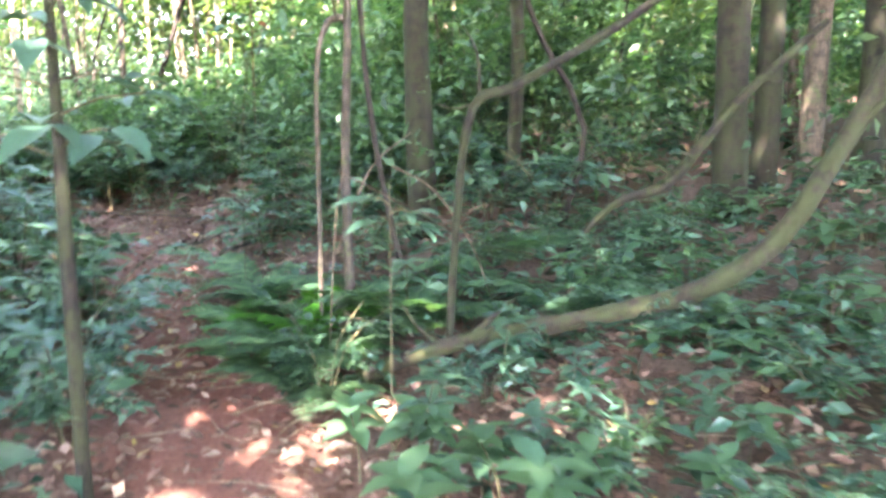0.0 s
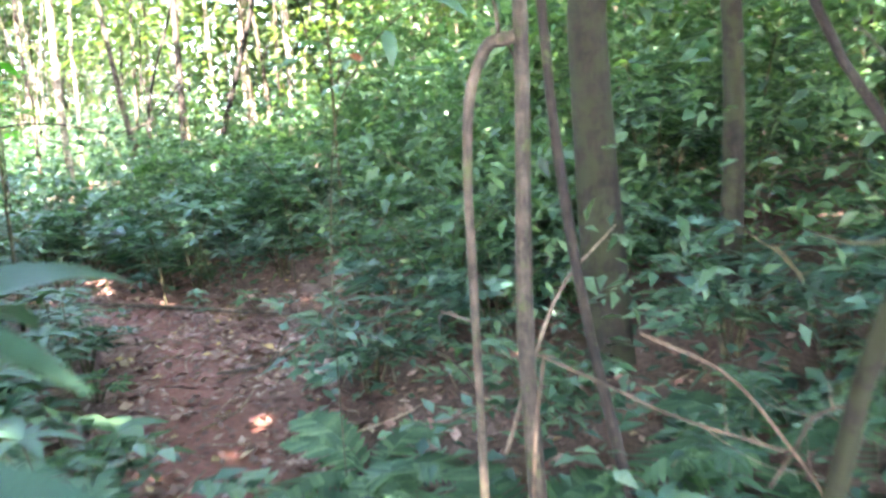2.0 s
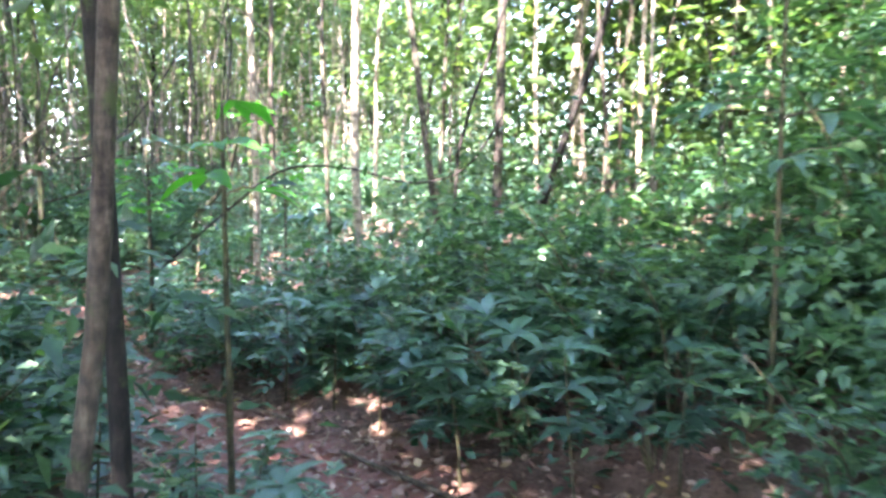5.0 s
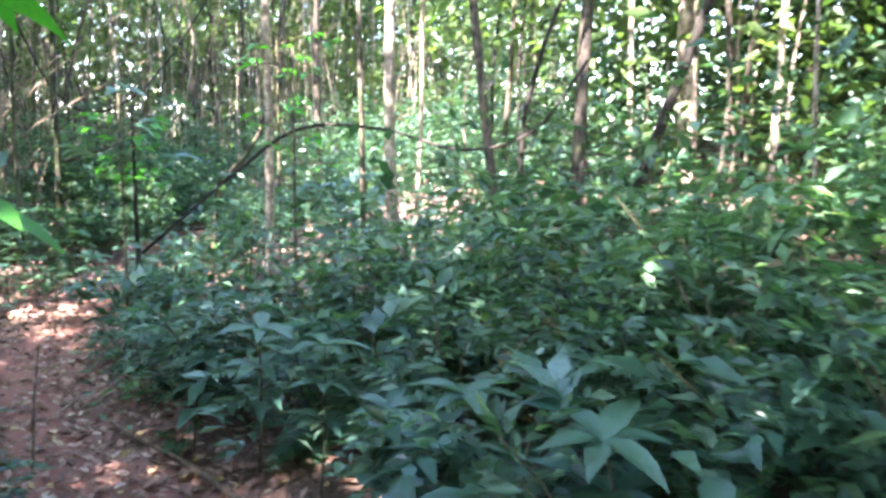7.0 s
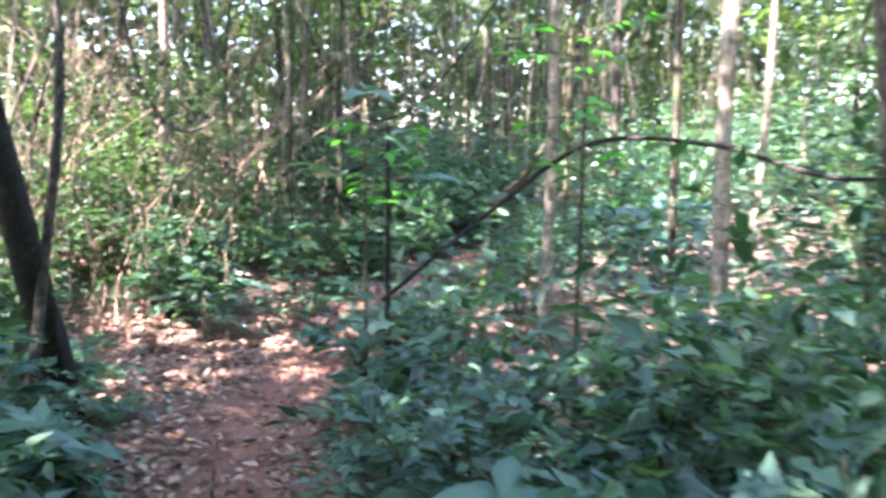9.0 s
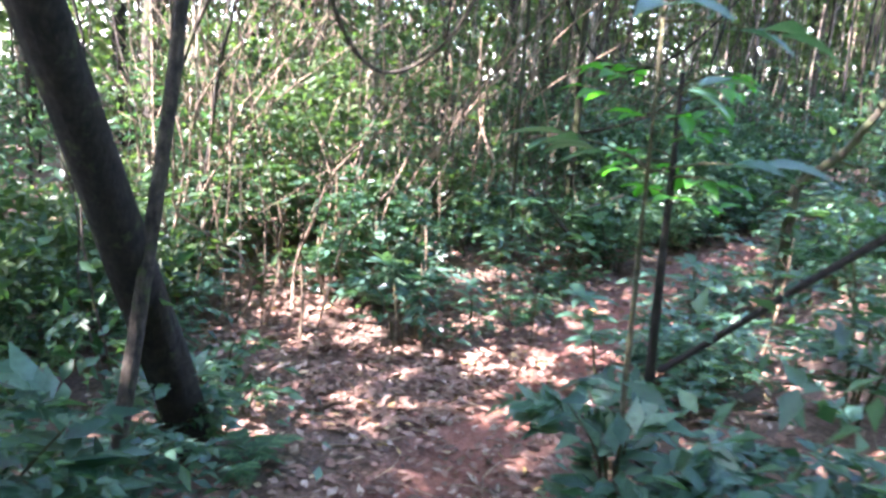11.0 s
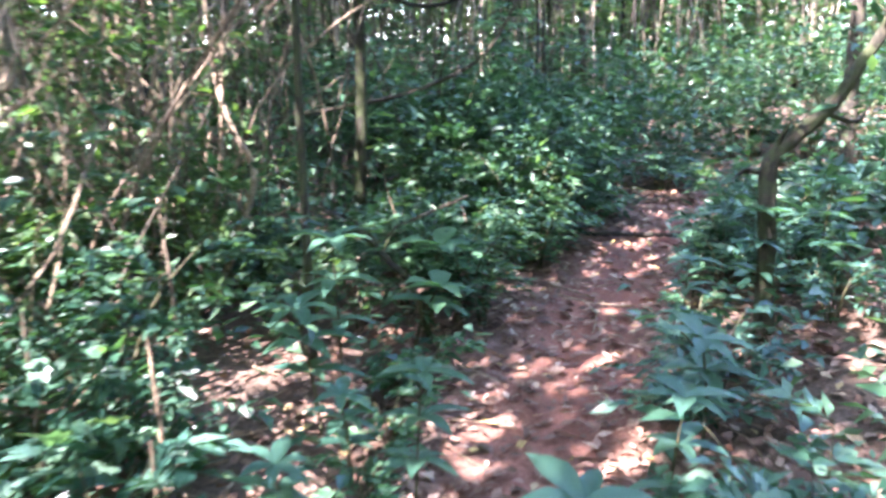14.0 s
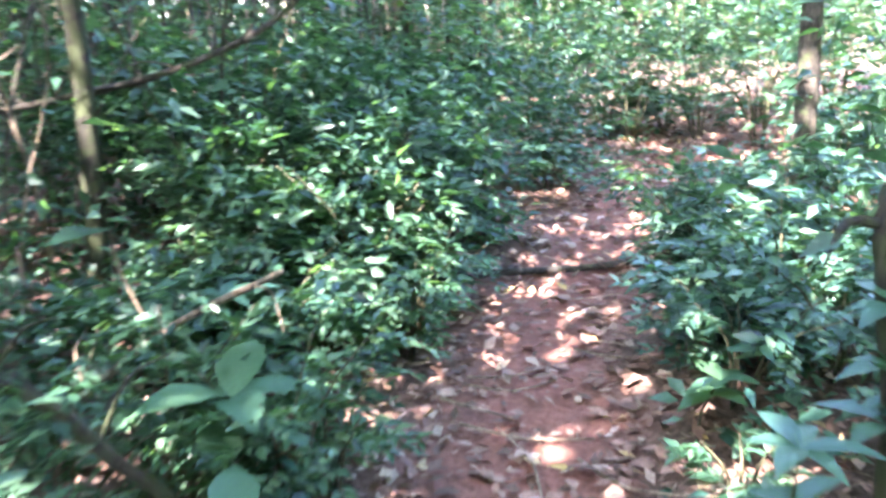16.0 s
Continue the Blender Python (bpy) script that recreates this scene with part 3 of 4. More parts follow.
stick("hanging_liana", "thin dark liana sagging between the trees", [(-7.2, 10.0, 1.25), (-6.75, 10.5, 1.83), (-6.3, 10.7, 2.15), (-5.7, 10.85, 2.15), (-5.1, 10.9, 2.02), (-4.6, 10.95, 2.15), (-4.35, 11.2, 2.6)],
      [0.012, 0.014, 0.013, 0.012, 0.012, 0.012, 0.011], BARK_DARK, "liana", 7, seed=35)

# branches round the later trail
stick("bent_tree", "slender sunlit tree bending over above a knee", [(-9.56, 13.0, gz(-9.56, 13.0) - 0.06), (-9.58, 13.02, 0.85), (-9.61, 13.06, 1.12), (-9.66, 13.12, 1.4), (-9.66, 13.16, 1.52), (-9.60, 13.24, 1.62), (-9.50, 13.36, 1.76), (-9.42, 13.46, 1.96), (-9.35, 13.56, 2.2), (-9.30, 13.7, 2.9)],
      [0.052, 0.044, 0.042, 0.041, 0.04, 0.036, 0.032, 0.028, 0.025, 0.016], BARK_OLIVE, "tree", 10, 36, shoots=6)
stick("bare_branch", "long bare branch reaching past a mossy tree", [(-13.4, 12.6, 1.5), (-13.11, 12.8, 1.57), (-12.78, 13.12, 1.65), (-12.55, 13.36, 1.72), (-12.28, 13.62, 1.86), (-12.1, 13.8, 2.04), (-11.95, 13.95, 2.4)], [0.008, 0.013, 0.018, 0.017, 0.016, 0.014, 0.01], BARK_GREY, seed=37, shoots=14)
stick("leaning_stick", "pale dead stick leaning in the undergrowth", [(-11.95, 12.2, gz(-11.95, 12.2)), (-11.57, 12.49, 1.0), (-11.24, 12.73, 1.2)], [0.014, 0.014, 0.009], TWIG_DRY, "stick", 7, seed=38, shoots=4)
stick("mossy_branch", "crooked mossy branch beside the trail", [(-11.4, 11.79, 1.24), (-11.21, 11.93, 1.11), (-11.09, 12.0, 0.97), (-10.98, 12.07, 0.84), (-10.88, 12.12, gz(-10.88, 12.12) - 0.03)], [0.01, 0.018, 0.02, 0.018, 0.018], BARK_OLIVE, seed=39, shoots=6)
stick("pale_sapling", "pale dead sapling with a crooked stem in the tangle", [(-11.83, 11.4, gz(-11.83, 11.4) - 0.05), (-11.83, 11.42, 0.72), (-11.78, 11.55, 1.08), (-11.76, 11.65, 1.39), (-11.9, 11.6, 1.65), (-12.03, 11.59, 1.98), (-12.1, 11.6, 2.6)], [0.022, 0.021, 0.02, 0.019, 0.017, 0.014, 0.008], TWIG_DRY, "stem", 8, 61, shoots=8)
stick("pale_sapling", "thin dead sapling leaning in the tangle", [(-11.95, 11.35, gz(-11.95, 11.35) - 0.05), (-11.89, 11.49, 1.23), (-11.94, 11.57, 1.63), (-11.98, 11.65, 2.3)], [0.016, 0.014, 0.012, 0.007], TWIG_DRY, "stem", 8, 62, shoots=6)
stick("broken_stump", "short broken mossy stump among dry leaves", [(-10.44, 10.12, gz(-10.44, 10.12) - 0.05), (-10.47, 10.13, gz(-10.44, 10.12) + 0.14), (-10.54, 10.12, gz(-10.44, 10.12) + 0.3)], [0.05, 0.042, 0.03], BARK_OLIVE, "stump", 10, 63)
for x, y, tip, lean in ((-10.09, 10.27, 0.95, 0.05), (-10.28, 10.4, 1.15, -0.04), (-9.85, 10.02, 0.8, 0.03), (-10.75, 10.15, 1.2, 0.08), (-8.72, 12.04, 1.35, 0.1), (-11.2, 10.9, 1.4, -0.12), (-10.2, 9.5, 0.9, -0.06), (-11.0, 9.9, 1.5, 0.14)):
    stick("dead_shoot", "thin pale dead shoot standing in the leaf litter", [(x, y, gz(x, y) - 0.04), (x + lean * 0.6, y + 0.03, (gz(x, y) + tip) / 2), (x + lean, y + 0.02, tip)], [0.011, 0.01, 0.005], TWIG_DRY, "stem", 6, int(-70 * x), shoots=2)
for points, r in (([(-0.5, 3.83, 1.22), (-0.31, 3.84, 1.12), (-0.18, 3.85, 1.05), (0.06, 3.85, 0.96)], 0.0045), ([(-0.25, 3.9, 1.24), (-0.06, 3.87, 1.14), (0.08, 3.85, 0.96), (0.15, 3.84, 0.84), (0.24, 3.82, 0.6)], 0.0055),
                  ([(0.02, 3.83, 0.88), (0.08, 3.85, 0.96), (0.14, 3.88, 1.03), (0.22, 3.88, 1.06)], 0.005), ([(-0.48, 3.83, 1.22), (-0.51, 3.8, 1.02), (-0.53, 3.76, 0.7), (-0.55, 3.74, 0.3)], 0.005)):
    stick("dry_twig", "dry brown twig propped over the ferns", points, [r, r, r * 0.9, r * 0.7] + [r * 0.6] * (len(points) - 4), TWIG_BROWN, "twig", 6, int(900 * r), shoots=3)
stick("trail_stick", "long straight stick lying along the trail edge", [(x, y, gz(x, y) + 0.045) for x, y in ((-4.75, 8.55), (-5.15, 8.72), (-5.6, 8.86), (-6.05, 9.0), (-6.4, 9.1))], [0.014, 0.017, 0.016, 0.014, 0.009], TWIG_BROWN, "stick", seed=40)
stick("dead_shoot", "thin bare stem standing beside the trail", [(-6.3, 8.55, gz(-6.3, 8.55) - 0.03), (-6.32, 8.6, 0.75), (-6.28, 8.62, 1.05)], [0.008, 0.007, 0.004], TWIG_DRY, "stem", 6, seed=41)
stick("hanging_liana", "looping bare liana hanging before pale trees", [(-9.6, 9.3, 3.4), (-9.9, 9.6, 2.55), (-10.2, 9.95, 2.2), (-10.3, 10.3, 2.25), (-10.2, 10.6, 2.6), (-10.0, 10.9, 3.5)], [0.014, 0.014, 0.014, 0.013, 0.012, 0.012], BARK_GREY, "liana", 7, seed=42)
stick("hanging_liana", "dark looping liana over the thicket", [(-12.9, 12.6, 3.8), (-12.7, 13.0, 2.75), (-12.5, 13.4, 2.35), (-12.1, 13.8, 2.5), (-11.8, 14.3, 3.1), (-11.5, 14.8, 4.0)], [0.016, 0.016, 0.015, 0.015, 0.014, 0.012], BARK_DARK, "liana", 7, seed=43)


def arching_vine():
    """A thin vine arching beside the trail, with one dead leaf hanging from it."""
    foot = (-1.22, 4.85, gz(-1.22, 4.85) - 0.03)
    ob = stick("arching_vine", "thin arching vine with a hanging dead leaf", [foot, (-1.2, 4.8, 1.2), (-1.14, 4.74, 1.74), (-1.06, 4.75, 1.95), (-0.94, 4.78, 2.1), (-0.78, 4.82, 2.2), (-0.5, 4.9, 2.25)],
               [0.003, 0.003, 0.003, 0.003, 0.0025, 0.002, 0.0015], STEM_GREEN, "vine", 6, 44)
    hang = Vector((-1.02, 4.76, 2.0)) - Vector(foot)
    piece("dead_leaf", single_leaf(LEAF_ORANGE, 0.6), ob, aim(hang, (-0.6, -0.5, 0.35), (0.3, -0.8, 0.5), 0.055), "orange-brown dead leaf")
    for u, way in ((Vector((-0.94, 4.78, 2.1)), (0.2, -0.4, -0.8)), (Vector((-0.78, 4.82, 2.2)), (0.7, -0.2, -0.3)), (Vector((-0.6, 4.87, 2.23)), (0.4, 0.4, -0.5))):
        piece("leaf", single_leaf(LEAF_TEAL, 0.4), ob, aim(u - Vector(foot), way, (0.3, -0.6, 0.6), 0.14))


arching_vine()


def twig_pile():
    """Short dead twigs scattered on the floor."""
    rng = random.Random(64)
    verts, faces = [], []
    for i in range(420):
        k = rng.randrange(2, len(TRAIL) - 3)
        v = rng.random()
        x = TRAIL[k, 0] * (1 - v) + TRAIL[k + 1, 0] * v + rng.gauss(0, 1.1)
        y = TRAIL[k, 1] * (1 - v) + TRAIL[k + 1, 1] * v + rng.gauss(0, 1.1)
        w, long, r = rng.uniform(0, 6.28), rng.uniform(0.12, 0.55), rng.uniform(0.002, 0.006)
        ends = [(x + long * u * math.cos(w + 0.4 * u), y + long * u * math.sin(w + 0.4 * u)) for u in (0, 0.5, 1)]
        v, f = tube_data([(a, b, gz(a, b) + 0.012 + rng.uniform(0, 0.03)) for a, b in ends], [r, r, r * 0.6], 4, 2, 0.1, i)
        base = len(verts)
        verts += v
        faces += [tuple(j + base for j in g) for g in f]
    tagged(new("dead_twigs", mesh_from("dead_twigs", verts, faces, TWIG_DRY)), "short dead twigs scattered over the leaf litter", "twigs", kind="stuff")


twig_pile()

# gaps in the canopy, named by the sunny spots that they leave on the floor
GLADES = [(-15.0, 11.0, 2.0), (-14.5, 8.6, 2.0), (-8.0, 14.0, 1.8), (-6.5, 13.2, 1.8), (-16.5, 13.0, 2.0), (-13.5, 10.2, 1.6), (-11.8, 10.4, 1.3), (-6.3, 11.4, 1.5), (-7.4, 14.0, 1.6), (-4.0, 12.8, 1.6),
          (-9.6, 9.6, 1.1), (-9.3, 10.6, 0.9), (-12.6, 10.6, 1.6), (-12.5, 9.2, 1.4), (-11.6, 11.8, 1.3), (-14.0, 11.6, 1.6), (-8.9, 11.7, 1.0), (-10.7, 9.3, 1.3), (-9.5, 12.9, 0.9), (-11.5, 17.0, 1.6), (-10.9, 17.5, 1.2), (-13.2, 13.1, 0.9), (-11.5, 12.5, 1.1), (-6.8, 8.9, 1.0), (-7.3, 11.5, 1.1)]


def shades(x, y, height):
    """Whether a crown of that height over (x, y) would stand between the sun and one of the sunny spots."""
    for gx, gy, r in GLADES:
        run = (height - 0.8) / TO_SUN.z
        if math.hypot(gx + TO_SUN.x * run - x, gy + TO_SUN.y * run - y) < r + 0.4:
            return True
    return False


def open_floor(x, y):
    """The bank at the start of the walk carries nothing but low herbs over dead leaves."""
    return (x > -0.3) & (x < 3.6) & (y < 5.3)


# ---- undergrowth ----
KINDS = [shrub("dense green shrub with small pointed leaves", 0.75, 0.5, 5, 560, 0.085, LEAF_SHADE, 101, simple=True),
         shrub("dense green shrub with small pointed leaves", 1.05, 0.6, 5, 640, 0.085, LEAF_SHADE, 102, simple=True),
         shrub("low spreading shrub with layered leaves", 0.55, 0.55, 6, 520, 0.1, LEAF_TEAL, 103),
         shrub("blue-green shrub with long leaves", 0.85, 0.5, 4, 380, 0.14, LEAF_TEAL, 104),
         shrub("tall loose shrub with light leaves", 1.7, 0.7, 5, 700, 0.1, LEAF_SHADE, 105, low=0.35, simple=True),
         shrub("low light-green herb with small leaves", 0.3, 0.28, 5, 210, 0.075, LEAF_LIGHT, 106, simple=True)]
SEEDLINGS = [seedling("young plant with whorls of long blue-green leaves", 0.5, 3, 6, 0.19, LEAF_TEAL, 111),
             seedling("young plant with whorls of long blue-green leaves", 0.75, 3, 6, 0.2, LEAF_TEAL, 112),
             seedling("low plant with a few broad leaves", 0.28, 2, 5, 0.17, LEAF_LIGHT, 113, 0.5)]
FERNS = [fern("green fern with arching feathery fronds", 9, 0.5, LEAF_LIGHT, 121), fern("small green fern with feathery fronds", 8, 0.34, LEAF_LIGHT, 122)]
USED = set()
BRIGHT_FERN = fern("bright yellow-green fern frond cluster beside the sapling", 6, 0.62, LEAF_BRIGHT, 123)


def plant(kind, x, y, scale=1.0, turn=0.0):
    """The first use moves the thing itself, later ones copy it."""
    m = pose(x, y, gz(x, y), random.uniform(-6, 6), random.uniform(-6, 6), turn)
    if kind.name in USED:
        ob = copy_thing(kind, m)
    else:
        USED.add(kind.name)
        ob = kind
        ob.matrix_basis = m
    ob.scale = (scale, scale, scale)
    return ob


for x, y, s in ((-0.65, 3.75, 1.0), (-0.4, 3.9, 0.9), (-0.95, 4.15, 0.85), (-1.0, 4.6, 0.8), (-0.2, 3.95, 0.9), (0.25, 4.3, 0.9), (0.6, 3.9, 1.0), (-8.6, 8.9, 0.7), (-4.9, 9.3, 0.8)):
    plant(FERNS[int(10 * s) % 2], x, y, s * 1.15, random.uniform(0, 360))


def young_tree(label, x, y, height, radius, leaves, size, mat, seed, spread=0.3, wide=0.42, low=0.7, bark=None, lean=(0, 0)):
    """A thin sapling whose large leaves sit on short twigs, each leaf a part."""
    rng = random.Random(seed)
    root = tagged(new("sapling"), label, "sapling")
    root.location = (x, y, gz(x, y))
    piece("stem", tube("stem", [(0, 0, -0.06), (lean[0] * 0.4, lean[1] * 0.4, height * 0.5), (lean[0], lean[1], height)], [radius, radius * 0.85, radius * 0.45], bark or STEM_GREEN, 8, 4, 0.08, seed), root)
    for k in range(leaves // 3):
        u, w = low + (1 - low) * rng.random(), rng.uniform(0, 6.28)
        s = Vector((lean[0] * u, lean[1] * u, height * u))
        e = s + Vector((math.cos(w), math.sin(w), rng.uniform(-0.1, 0.35))) * spread * rng.uniform(0.35, 1.0)
        piece("twig", tube("twig", [s, s.lerp(e, 0.5) + Vector((0, 0, 0.02)), e], [0.005, 0.004, 0.002], STEM_GREEN, 5, 2), root)
        for j in range(3):
            a = w + (j - 1) * rng.uniform(0.5, 0.95)
            piece("leaf", single_leaf(mat, wide), root, aim(s.lerp(e, (0.7, 1.0, 0.85)[j]), (math.cos(a), math.sin(a), rng.uniform(-0.35, 0.25)), (rng.uniform(-0.3, 0.3), rng.uniform(-0.3, 0.3), 1), size * rng.uniform(0.7, 1.2)))
    return root


young_tree("mossy sapling with large drooping green leaves", -1.2, 2.52, 1.95, 0.028, 54, 0.175, LEAF_TEAL, 301, 0.45, 0.42, 0.6, BARK_MOSSY)
young_tree("thin seedling with a few large grey-green leaves", -0.2, 2.99, 1.05, 0.0035, 12, 0.13, LEAF_TEAL, 308, 0.14, 0.45, 0.8)
young_tree("sapling with bright green sunlit leaves", -7.77, 10.43, 1.75, 0.022, 72, 0.12, LEAF_BRIGHT, 302, 0.4, 0.45, 0.66, BARK_DARK)
young_tree("sapling with bright green sunlit leaves", -6.15, 10.45, 2.0, 0.013, 42, 0.12, LEAF_BRIGHT, 303, 0.4, 0.45, 0.6, BARK_GREY)
young_tree("sapling with broad leaves beside the trail", -3.75, 6.82, 1.75, 0.014, 15, 0.19, LEAF_BRIGHT, 304, 0.25, 0.4, 0.8)
young_tree("sapling with large green leaves over the trail", -7.3, 9.95, 1.9, 0.011, 18, 0.22, LEAF_TEAL, 305, 0.35, 0.4, 0.7)
young_tree("sapling with blue-green leaves above the shrubs", -1.95, 8.4, 2.1, 0.016, 24, 0.2, LEAF_TEAL, 306, 0.45, 0.36, 0.55)
young_tree("sapling with light leaves beside the far trail", -8.5, 12.9, 2.4, 0.018, 30, 0.15, LEAF_BRIGHT, 307, 0.5, 0.45, 0.55)
for x, y, k, s in ((-2.5, 5.15, 0, 1.0), (-2.8, 5.75, 1, 0.8), (-3.05, 5.4, 1, 0.9), (-3.2, 6.3, 0, 1.1), (-2.2, 4.7, 2, 1.2), (-0.05, 3.05, 0, 0.6), (0.25, 3.2, 0, 0.7), (-0.3, 2.75, 2, 0.9),
                   (0.5, 3.0, 0, 0.55), (-5.0, 8.85, 1, 0.95), (-5.55, 8.95, 0, 1.0), (-4.55, 8.75, 1, 0.9), (-4.1, 8.55, 0, 1.1), (-7.6, 10.2, 0, 1.1), (-9.75, 11.0, 1, 0.8), (-10.72, 11.44, 1, 1.0), (-10.55, 11.2, 0, 1.1), (-9.02, 11.05, 0, 1.1), (-11.5, 12.7, 0, 0.9), (-11.2, 12.4, 2, 1.5),
                   (-2.05, 4.35, 0, 1.0), (-2.45, 4.55, 1, 0.8), (-2.15, 3.75, 0, 0.9), (-2.5, 4.0, 1, 0.8), (-2.75, 5.1, 0, 1.1), (-2.6, 5.5, 0, 1.0), (-3.0, 5.0, 1, 0.9), (-2.9, 6.05, 0, 0.9), (-3.3, 5.8, 1, 0.9), (-1.45, 2.9, 0, 0.9), (-1.8, 3.2, 1, 0.7), (-3.3, 6.7, 0, 1.0),
                   (-3.35, 8.05, 0, 1.2), (-2.75, 8.0, 1, 1.0), (-3.6, 8.35, 1, 1.0), (-3.1, 8.4, 0, 1.3), (-2.3, 8.1, 1, 0.9), (-1.2, 6.0, 0, 0.9), (-0.9, 6.2, 1, 0.9), (0.2, 2.5, 2, 0.8), (0.55, 2.35, 2, 0.8), (0.9, 2.6, 0, 0.6), (0.0, 2.2, 2, 1.0), (-2.71, 7.32, 0, 0.55), (-2.55, 7.45, 2, 0.7), (-9.3, 12.0, 0, 1.0), (-9.75, 12.6, 1, 0.7), (-9.1, 11.4, 1, 0.8), (-10.9, 12.0, 2, 1.3)):
    plant(SEEDLINGS[k], x, y, s, 47 * x)
for x, y, k, s in ((-3.55, 8.55, 3, 1.1), (-4.0, 8.9, 1, 0.9), (-4.5, 9.15, 3, 1.1), (-5.1, 9.3, 2, 1.2), (-5.7, 9.4, 0, 1.0), (-3.2, 8.35, 0, 1.1), (-2.9, 8.9, 3, 1.2), (-6.2, 9.6, 2, 1.0), (-6.85, 7.9, 3, 0.8), (-6.3, 7.7, 0, 1.1),
                   (-7.1, 7.8, 3, 1.0), (-5.7, 7.5, 2, 1.1), (-1.75, 3.9, 2, 1.0), (-2.0, 4.3, 3, 0.8), (-1.6, 3.3, 2, 0.9), (-2.4, 8.6, 1, 1.0), (-3.0, 9.2, 1, 1.1), (-3.7, 9.6, 1, 1.0), (-1.6, 7.3, 1, 0.9), (-1.2, 6.6, 3, 0.9), (-1.3, 5.9, 2, 1.0),
                   (-5.5, 7.2, 3, 1.3), (-6.0, 7.35, 3, 1.4), (-6.4, 7.4, 4, 0.85), (-6.6, 7.7, 3, 1.15), (-7.05, 7.65, 4, 0.8), (-7.7, 7.9, 3, 1.2), (-6.9, 7.2, 4, 0.9), (-6.2, 6.9, 4, 0.9), (-7.6, 7.3, 4, 0.9),
                   (-11.6, 18.3, 4, 0.9), (-11.0, 18.0, 1, 1.1), (-10.5, 18.4, 4, 1.0), (-12.1, 18.0, 1, 1.2), (-11.3, 19.2, 4, 1.1), (-10.1, 18.9, 4, 1.1), (-12.0, 19.3, 4, 1.1), (-9.6, 18.0, 1, 1.2), (-10.8, 20.2, 4, 1.2), (-9.3, 17.3, 4, 0.9), (-9.9, 16.9, 1, 1.0), (-8.1, 8.2, 2, 1.0), (-8.8, 8.6, 3, 0.7), (-5.9, 7.1, 1, 1.0),
                   (-0.6, 6.6, 1, 0.9), (-0.3, 7.2, 2, 1.3), (0.3, 7.0, 0, 1.1), (-0.9, 7.6, 1, 1.0), (0.7, 5.3, 2, 1.1), (1.2, 5.6, 0, 0.9), (-0.5, 5.1, 2, 0.9)):
    plant(KINDS[k], x, y, s, 61 * x)

# low plants over the dead leaves of the first bank
rng = random.Random(58)
for i in range(84):
    x, y = rng.uniform(-0.3, 2.8), rng.uniform(1.9, 5.0)
    kind, s = ((SEEDLINGS[2], rng.uniform(0.6, 1.0)), (SEEDLINGS[0], rng.uniform(0.45, 0.65)), (KINDS[5], rng.uniform(0.7, 1.0)), (KINDS[2], rng.uniform(0.4, 0.6)))[i % 4]
    plant(kind, x, y, s, rng.uniform(0, 360))

plant(BRIGHT_FERN, -0.72, 4.12, 1.0, 40)
for x, y, s in ((-0.78, 3.95, 1.0), (-0.55, 4.45, 0.9), (-0.25, 4.15, 1.0), (-0.05, 4.0, 0.9), (-0.9, 4.45, 0.9), (-1.15, 5.0, 0.9), (-0.6, 3.45, 0.8), (-0.85, 3.7, 0.8), (0.3, 4.7, 1.0), (1.0, 4.2, 0.8)):
    plant(FERNS[int(20 * s) % 2], x, y, s * 1.15, 97 * x)

# the leafy bank on the outer side of the bend
rng = random.Random(83)
for i in range(24):
    x, y = rng.uniform(-13.5, -9.3), rng.uniform(8.3, 12.2)
    if float(on_trail(np.array([x]), np.array([y]))[0][0]) > -0.75 or bare(x, y):
        continue
    plant(KINDS[i % 4], x, y, rng.uniform(0.6, 1.0), rng.uniform(0, 360))

rng = random.Random(77)
count = [0, 0]
while sum(count) < 160:
    k, v = rng.randrange(2, len(TRAIL) - 3), rng.random()
    if rng.random() > np.hypot(*(TRAIL[k + 1] - TRAIL[k])[:2]) / 2.3:
        continue
    side = rng.choice((-1, 1)) * (0.5 + rng.expovariate(0.75))
    dx, dy = (TRAIL[k + 1] - TRAIL[k])[:2] / np.hypot(*(TRAIL[k + 1] - TRAIL[k])[:2])
    x, y = TRAIL[k, 0] * (1 - v) + TRAIL[k + 1, 0] * v + dy * side, TRAIL[k, 1] * (1 - v) + TRAIL[k + 1, 1] * v - dx * side
    d = float(on_trail(np.array([x]), np.array([y]))[0][0])
    if abs(d) < (0.48 if x > -8.5 else 0.34) or abs(d) > 4.5 or y < 0.9 or bare(x, y):
        continue
    if open_floor(x, y):
        kind, s = rng.choice((KINDS[5], SEEDLINGS[2], SEEDLINGS[0])), rng.uniform(0.5, 0.8)
    elif abs(d) < 0.75:
        kind, s = rng.choice((KINDS[5], KINDS[2], KINDS[2], SEEDLINGS[2], SEEDLINGS[0], KINDS[0])), rng.uniform(0.5, 0.75)
    elif abs(d) < 1.6:
        kind, s = rng.choice((KINDS[0], KINDS[2], KINDS[3], KINDS[2], SEEDLINGS[0], SEEDLINGS[1], KINDS[5])), rng.uniform(0.65, 1.0)
    else:
        kind, s = rng.choice((KINDS[0], KINDS[1], KINDS[1], KINDS[3], KINDS[4], KINDS[2], SEEDLINGS[1])), rng.uniform(0.8, 1.2)
    leafy = kind in SEEDLINGS
    if count[leafy] >= (40, 120)[not leafy]:
        continue
    count[leafy] += 1
    plant(kind, x, y, s, rng.uniform(0, 360))


